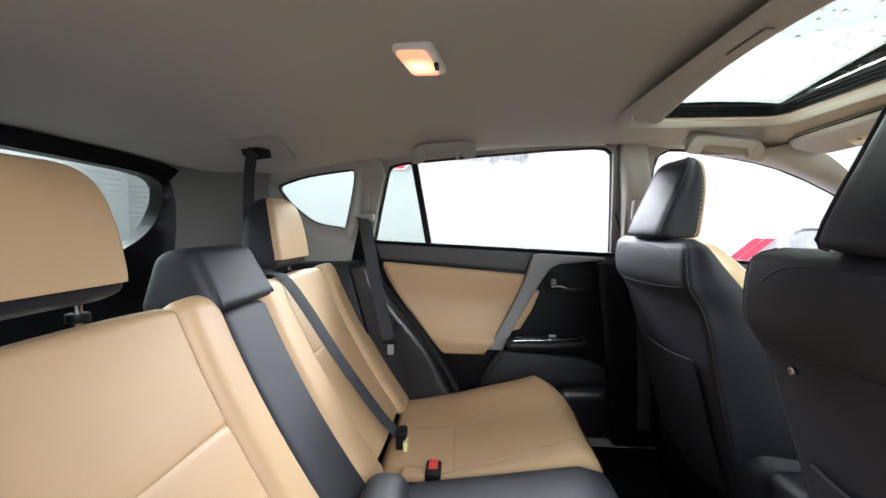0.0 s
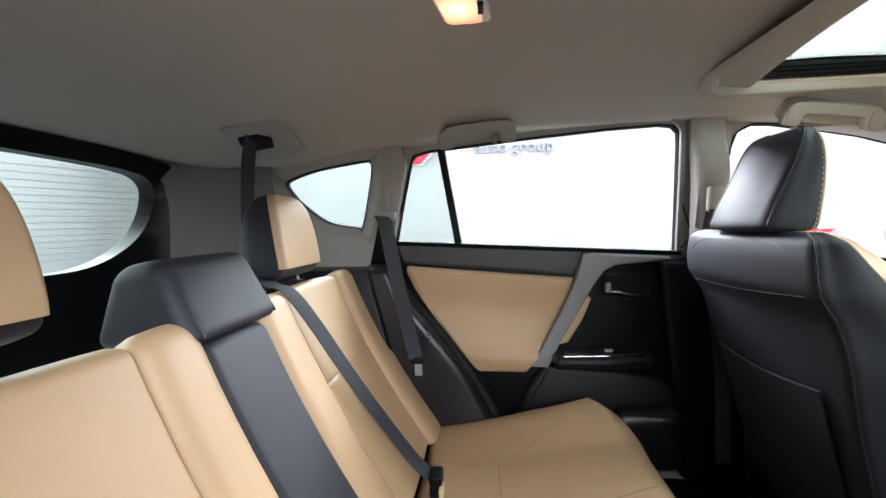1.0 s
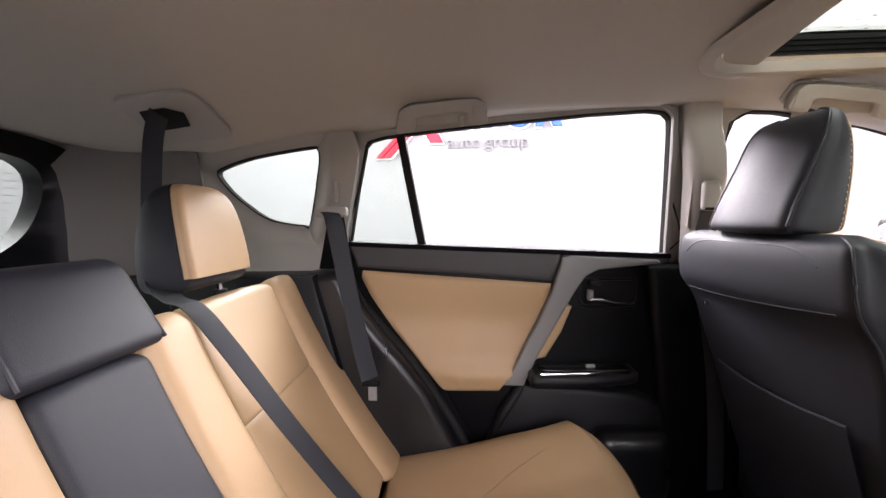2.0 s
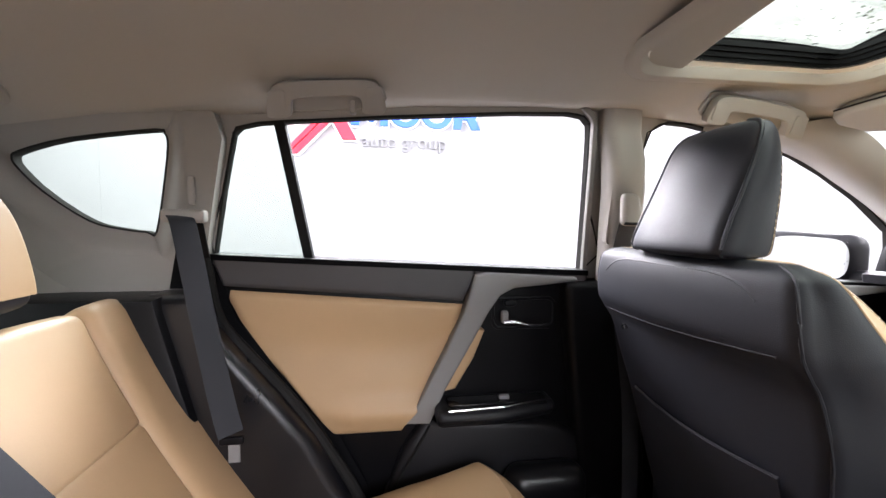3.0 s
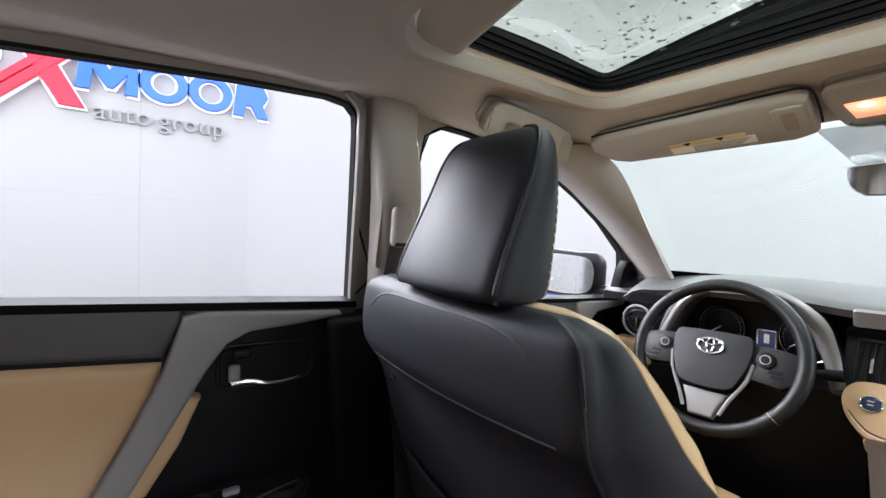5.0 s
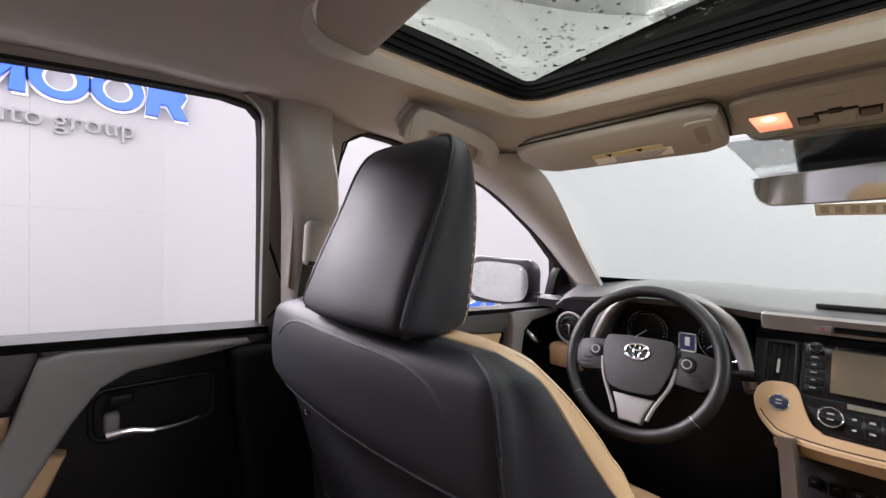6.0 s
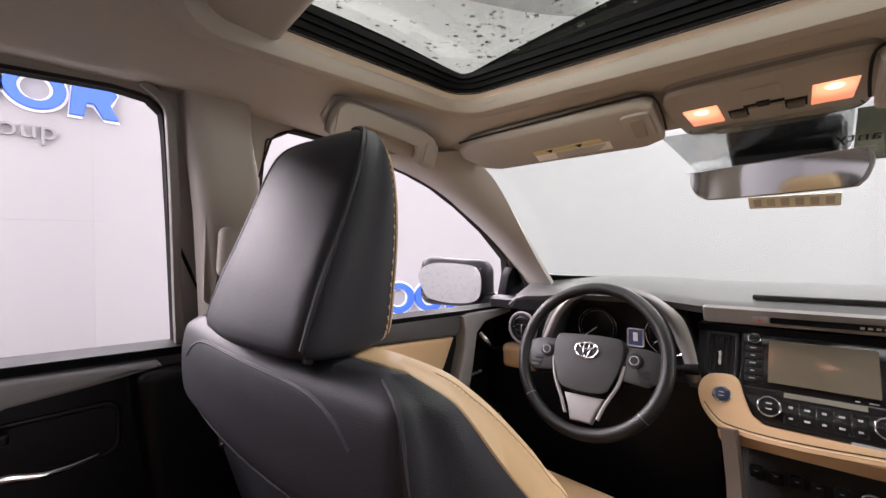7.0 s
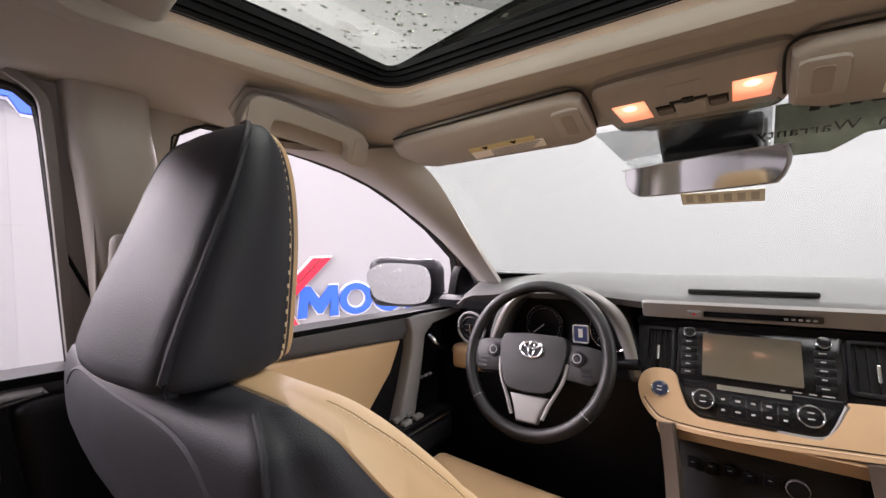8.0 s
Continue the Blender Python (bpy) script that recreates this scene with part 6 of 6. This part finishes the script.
part("seam_gap", plate(oh_outline(0.0007), ohm, -0.004, 0.0015), DARK_AND_SHADE_TRIM, oh, "dark gap round the housing")
part("housing", plate([(a, b * 0.15) for a, b in oh_outline(0)], lambda a, b, d: ohm(a, b / 0.15, d), -0.022, 0.008, bevel=0.004, segs=3), TRIM, oh, "grey-beige plastic housing")
for s in (-1, 1):
    c = OC + s * 0.0695
    lens = [(c - 0.021 + s * 0.001, 0.36), (c + 0.021 + s * 0.001, 0.36), (c + 0.020 - s * 0.002, 0.70), (c - 0.020 - s * 0.002, 0.70)]
    part("map_lamp", plate(lens, ohm, 0.006, 0.0105, bevel=0.0015), lit_lens("map_lamp_lens", ohm(c, 0.42, 0.0105), 0.017), oh, "glowing orange map lamp")
    q = OC + s * 0.031 - 0.002
    pit = part("lamp_switch", plate([(q - 0.0115, 0.53), (q + 0.0115, 0.53), (q + 0.011, 0.70), (q - 0.011, 0.70)], ohm, 0.0070, 0.0085), RUBBER, oh, "dark switch recess")
    part("lamp_switch_key", plate([(q - 0.009, 0.57), (q + 0.009, 0.57), (q + 0.009, 0.69), (q - 0.009, 0.69)], ohm, 0.0080, 0.0115, bevel=0.001), material("switch_brown", (0.10, 0.085, 0.07), 0.5, scale=40, vary=0.1, bump=0.05), pit, "brown lamp switch")
    e = [ohm(OC + s * q2, b2, 0.0085) for q2, b2 in ((0.095, 0.82), (0.0985, 0.90), (0.086, 0.965))]
    part("corner_line", tube(smooth_path(e, 4), 0.0007, 5), RUBBER, oh)
part("roof_switch_gap", plate([(OC - 0.022, 0.48), (OC + 0.022, 0.48), (OC + 0.022, 0.53), (OC - 0.022, 0.53)], ohm, 0.0070, 0.0086), RUBBER, oh, "narrow dark slot")
part("roof_switch", plate([(OC - 0.007, 0.45), (OC + 0.007, 0.45), (OC + 0.007, 0.54), (OC - 0.007, 0.54)], ohm, 0.0070, 0.0100, bevel=0.001), BLACK, oh, "small sunroof switch")
part("roof_switch_base", plate([(OC - 0.020, 0.54), (OC + 0.017, 0.54), (OC + 0.016, 0.80), (OC - 0.019, 0.80)], ohm, 0.0070, 0.0105, bevel=0.0025, segs=3), TRIM, oh, "rocker of the sunroof switch")
part("microphone_grid", plate([(OC - 0.020, 0.18), (OC + 0.020, 0.18), (OC + 0.020, 0.34), (OC - 0.020, 0.34)], ohm, 0.0070, 0.0092, bevel=0.0008), TRIM, oh, "small square microphone cover")
part("front_lip", plate([(OC - 0.070, 0.86), (OC + 0.070, 0.86), (OC + 0.064, 0.995), (OC - 0.064, 0.995)], ohm, 0.0060, 0.0125, bevel=0.004, segs=3), TRIM, oh, "rounded front lip")

# ---------------------------------------------------------------- rear-view mirror
rv = thing("rear_view_mirror", (1.25, 0.77, 1.45), "frameless-looking rear-view mirror on a black camera housing", "mirror")
part("camera_housing", rbox(1.325, 0.783, 1.435, 0.055, 0.132, 0.070, 0.010, 6, lambda p: Vector((p.x, 0.783 + (p.y - 0.783) * (1 + 0.18 * (p.z - 1.435) / 0.066), p.z - 0.35 * (p.x - 1.325)))), BLACK, rv, "black plastic housing")
part("housing_edge", rbox(1.312, 0.712, 1.438, 0.040, 0.006, 0.050, 0.002, 3), SILVER, rv, "grey side edge of the housing")
part("stem", tube([(1.33, 0.783, 1.42), (1.298, 0.785, 1.398)], 0.012, 10), BLACK, rv)
MM = look((1.285, 0.794, 1.391), (0.330, 1.094, 1.345), -1)
mpts = [(-0.110, -0.008), (-0.101, -0.022), (-0.080, -0.0265), (0.072, -0.0265), (0.096, -0.022), (0.110, -0.010), (0.116, 0.010), (0.114, 0.021), (0.104, 0.025), (-0.097, 0.025), (-0.110, 0.021), (-0.114, 0.008)]
mp = [(p.x, p.y) for p in smooth_path([Vector((a, b, 0)) for a, b in mpts], 3, True)]
part("shell", plate([(a * 0.93, b * 0.86) for a, b in mp], lambda a, b, d: MM @ Vector((a, b, d)), 0.004, 0.022, bevel=0.009, segs=3), BLACK, rv, "black mirror shell")
part("bezel", plate(mp, lambda a, b, d: MM @ Vector((a, b, d)), -0.004, 0.004, bevel=0.001), SILVER, rv, "thin grey edge")
part("mirror_glass", plate([(a * 0.975, b * 0.93) for a, b in mp], lambda a, b, d: MM @ Vector((a, b, d)), -0.0065, -0.0045), MIRROR, rv, "mirror glass")

reseat(rv, (1.285, 0.794, 1.391), (-0.012, 0.012, 0.014), 0.0, 1.05)

# mirrored lettering and strips on the windshield
notice = thing("windshield_lettering", (1.25, 0.6, 1.44), "dark lettering stuck on the windshield, seen reversed", "lettering")
turn = Matrix(((0, -0.84, 0.545, 0), (1, 0, 0, 0), (0, 0.545, 0.84, 0), (0, 0, 0, 1)))
for word, y in (("ain", 0.576), ("Warranty", 0.622)):
    p = shield(0.90, (y - YC) / 1.2 + 0.5)
    lettering(word, (p.x - 0.011, y, p.z - 0.009), notice, "black lettering reading " + word, 0.026, RUBBER, turn, 0.0002)
for k in range(4):
    part("letter_bar", sheet(lambda u, v, k=k: shield(0.966 + 0.02 * u, 0.352 + 0.016 * k + 0.009 * v) + Vector((-0.010, 0, -0.008)), 1, 1, 0.0003), RUBBER, notice, "dark letter bar")

# paper strip under the mirror
strip = thing("paper_strip", (1.42, 0.775, 1.37), "pale paper strip on the windshield under the mirror", "sticker")


def on_glass(u, v, out=0.006):
    return shield(u, v) + Vector((-out, 0, -out * 0.8))


part("paper", sheet(lambda u, v: on_glass(0.645 + 0.055 * u, 0.4445 + 0.108 * v, 0.004), 2, 8, 0.0006), material("strip_paper", (0.80, 0.74, 0.58), 0.6, scale=30, vary=0.1, bump=0), strip, "beige paper")
for k in range(6):
    part("letter_bar", sheet(lambda u, v, k=k: on_glass(0.655 + 0.034 * u, 0.451 + 0.0170 * k + 0.010 * v, 0.0055), 1, 1, 0.0004), material("strip_print", (0.50, 0.45, 0.34), 0.6, scale=30, vary=0.1, bump=0), strip, "faded letter bar")

# ---------------------------------------------------------------- sun visors
def visor(cy, side):
    v = thing("sun_visor", (1.08, cy, 1.48), "folded grey-beige sun visor with a warning label", "sun visor", "sun visors")
    s = side
    # a runs outwards from the inner end, b forwards
    pts = [(0.02, 0.0), (0.332, 0.0), (0.367, 0.02), (0.372, 0.05), (0.345, 0.115), (0.31, 0.135), (0.03, 0.150), (0.0, 0.135), (0.0, 0.02)]
    vm = lambda a, b, d: (1.072 + 0.60 * b, cy + s * a, 1.526 - 0.015 * (a / 0.4) - 0.30 * b - d)
    part("panel", plate(pts, vm, 0.0, 0.024, bevel=0.009, segs=3), TRIM, v, "grey-beige padded visor")
    part("mount", plate(round_rect(0.006, 0.048, 0.022, 0.112, 0.010), vm, 0.020, 0.0275, bevel=0.003, segs=3), TRIM, v, "hinge cover")
    # the slit is a raised plate, its shade put into the colour
    part("mount_slot", plate(round_rect(0.018, 0.036, 0.036, 0.098, 0.006), vm, 0.0275, 0.0285), material("visor_shadow", (0.25, 0.22, 0.19), 0.7, scale=30, vary=0.1, bump=0), v)
    # shadow behind the visor's edge, drawn as a thin black tube
    part("shadow_gap", tube(smooth_path([Vector(vm(a, b, 0.0125)) for a, b in ((0.357, 0.0), (0.30, -0.004), (0.15, -0.005), (0.03, -0.005), (0.004, 0.0), (-0.005, 0.02), (-0.006, 0.07), (-0.004, 0.12))], 4), 0.0018, 6), RUBBER, v, "black line standing in for the shadow round the folded visor")
    part("label_top", plate([(0.090, 0.080), (0.217, 0.080), (0.217, 0.096), (0.090, 0.096)], vm, 0.0245, 0.0255), YELLOW, v, "yellow warning strip")
    lab = part("label", plate([(0.078, 0.096), (0.217, 0.096), (0.217, 0.124), (0.078, 0.124)], vm, 0.0245, 0.0252), PAPER, v, "white warning label")
    for k in range(5):
        part("text_bar", plate([(0.084 + 0.004 * k, 0.099 + 0.005 * k), (0.177, 0.099 + 0.005 * k), (0.177, 0.1012 + 0.005 * k), (0.084 + 0.004 * k, 0.1012 + 0.005 * k)], vm, 0.0253, 0.0258), GREY, lab, "grey text bar")
    for k in range(2):
        part("warning_mark", plate([(0.122 + 0.055 * k, 0.082), (0.135 + 0.055 * k, 0.082), (0.1285 + 0.055 * k, 0.094)], vm, 0.0256, 0.0262), RUBBER, v)
    return v


visor(0.928, 1)
visor(0.700, -1)

# ---------------------------------------------------------------- door mirror outside
sm = thing("door_mirror", (1.58, 1.62, 1.10), "wet dark door mirror outside the driver's window", "door mirror")


AIM = Matrix.Translation((1.60, 1.738, 0)) @ Matrix.Rotation(radians(19), 4, "Z") @ Matrix.Translation((-1.60, -1.738, 0))


def mirror_shell(p):
    lower = max(0.0, (p.y - 1.70) / 0.16) * 0.010
    return AIM @ Vector((p.x + 0.16 * max(0, (1.66 - p.y) / 0.2) * 0.3, p.y, p.z + (lower if p.z > 1.168 else 0)))


part("housing", rbox(1.590, 1.738, 1.168, 0.100, 0.268, 0.168, 0.048, 8, mirror_shell), BODY, sm, "dark painted housing")
part("arm", rbox(1.63, 1.61, 1.115, 0.07, 0.10, 0.05, 0.018, 4), BLACK, sm, "black mirror foot")
gm = lambda a, b, d: AIM @ Vector((1.5375 - d, 1.738 + (a - 1.745) * 1.16, b))
part("mirror_glass", plate([(p.x, p.y) for p in smooth_path([Vector((a, b, 0)) for a, b in ((1.850, 1.185), (1.842, 1.215), (1.80, 1.238), (1.72, 1.238), (1.662, 1.225), (1.648, 1.17), (1.665, 1.115), (1.74, 1.102), (1.815, 1.115), (1.836, 1.145))], 4, True)], gm, 0.0, 0.003), MIRROR, sm, "mirror glass with rain drops")
bm = bmesh.new()
rng = random.Random(9)
for k in range(260):
    y, z = 1.65 + 0.19 * rng.random(), 1.11 + 0.12 * rng.random()
    r = 0.0008 + 0.0022 * rng.random() ** 2
    p = Vector(gm(y, z, 0.0032))
    vs = [bm.verts.new(p + Vector((0, r * math.cos(q), r * math.sin(q)))) for q in [math.pi * 2 * j / 7 for j in range(7)]]
    c = bm.verts.new(p + Vector((-r * 0.6, 0, 0)))
    for j in range(7):
        bm.faces.new((vs[j], vs[(j + 1) % 7], c))
tagged(part("rain_drops", bm, DROP, sm), "small rain drops on the mirror", kind="stuff")
tri_pts = [(1.590, 1.072), (1.578, 1.205), (1.590, 1.232), (1.615, 1.228), (1.66, 1.195), (1.72, 1.14), (1.75, 1.06)]
part("sail_panel", plate(tri_pts, lambda a, b, d: (a, G(b) - d, b), 0.0, 0.030, bevel=0.004), BLACK, sm, "black corner panel inside the window")
reseat(sm, (1.60, 1.738, 1.168), (0.0, 0.004, -0.022), 0.0, 1.04)
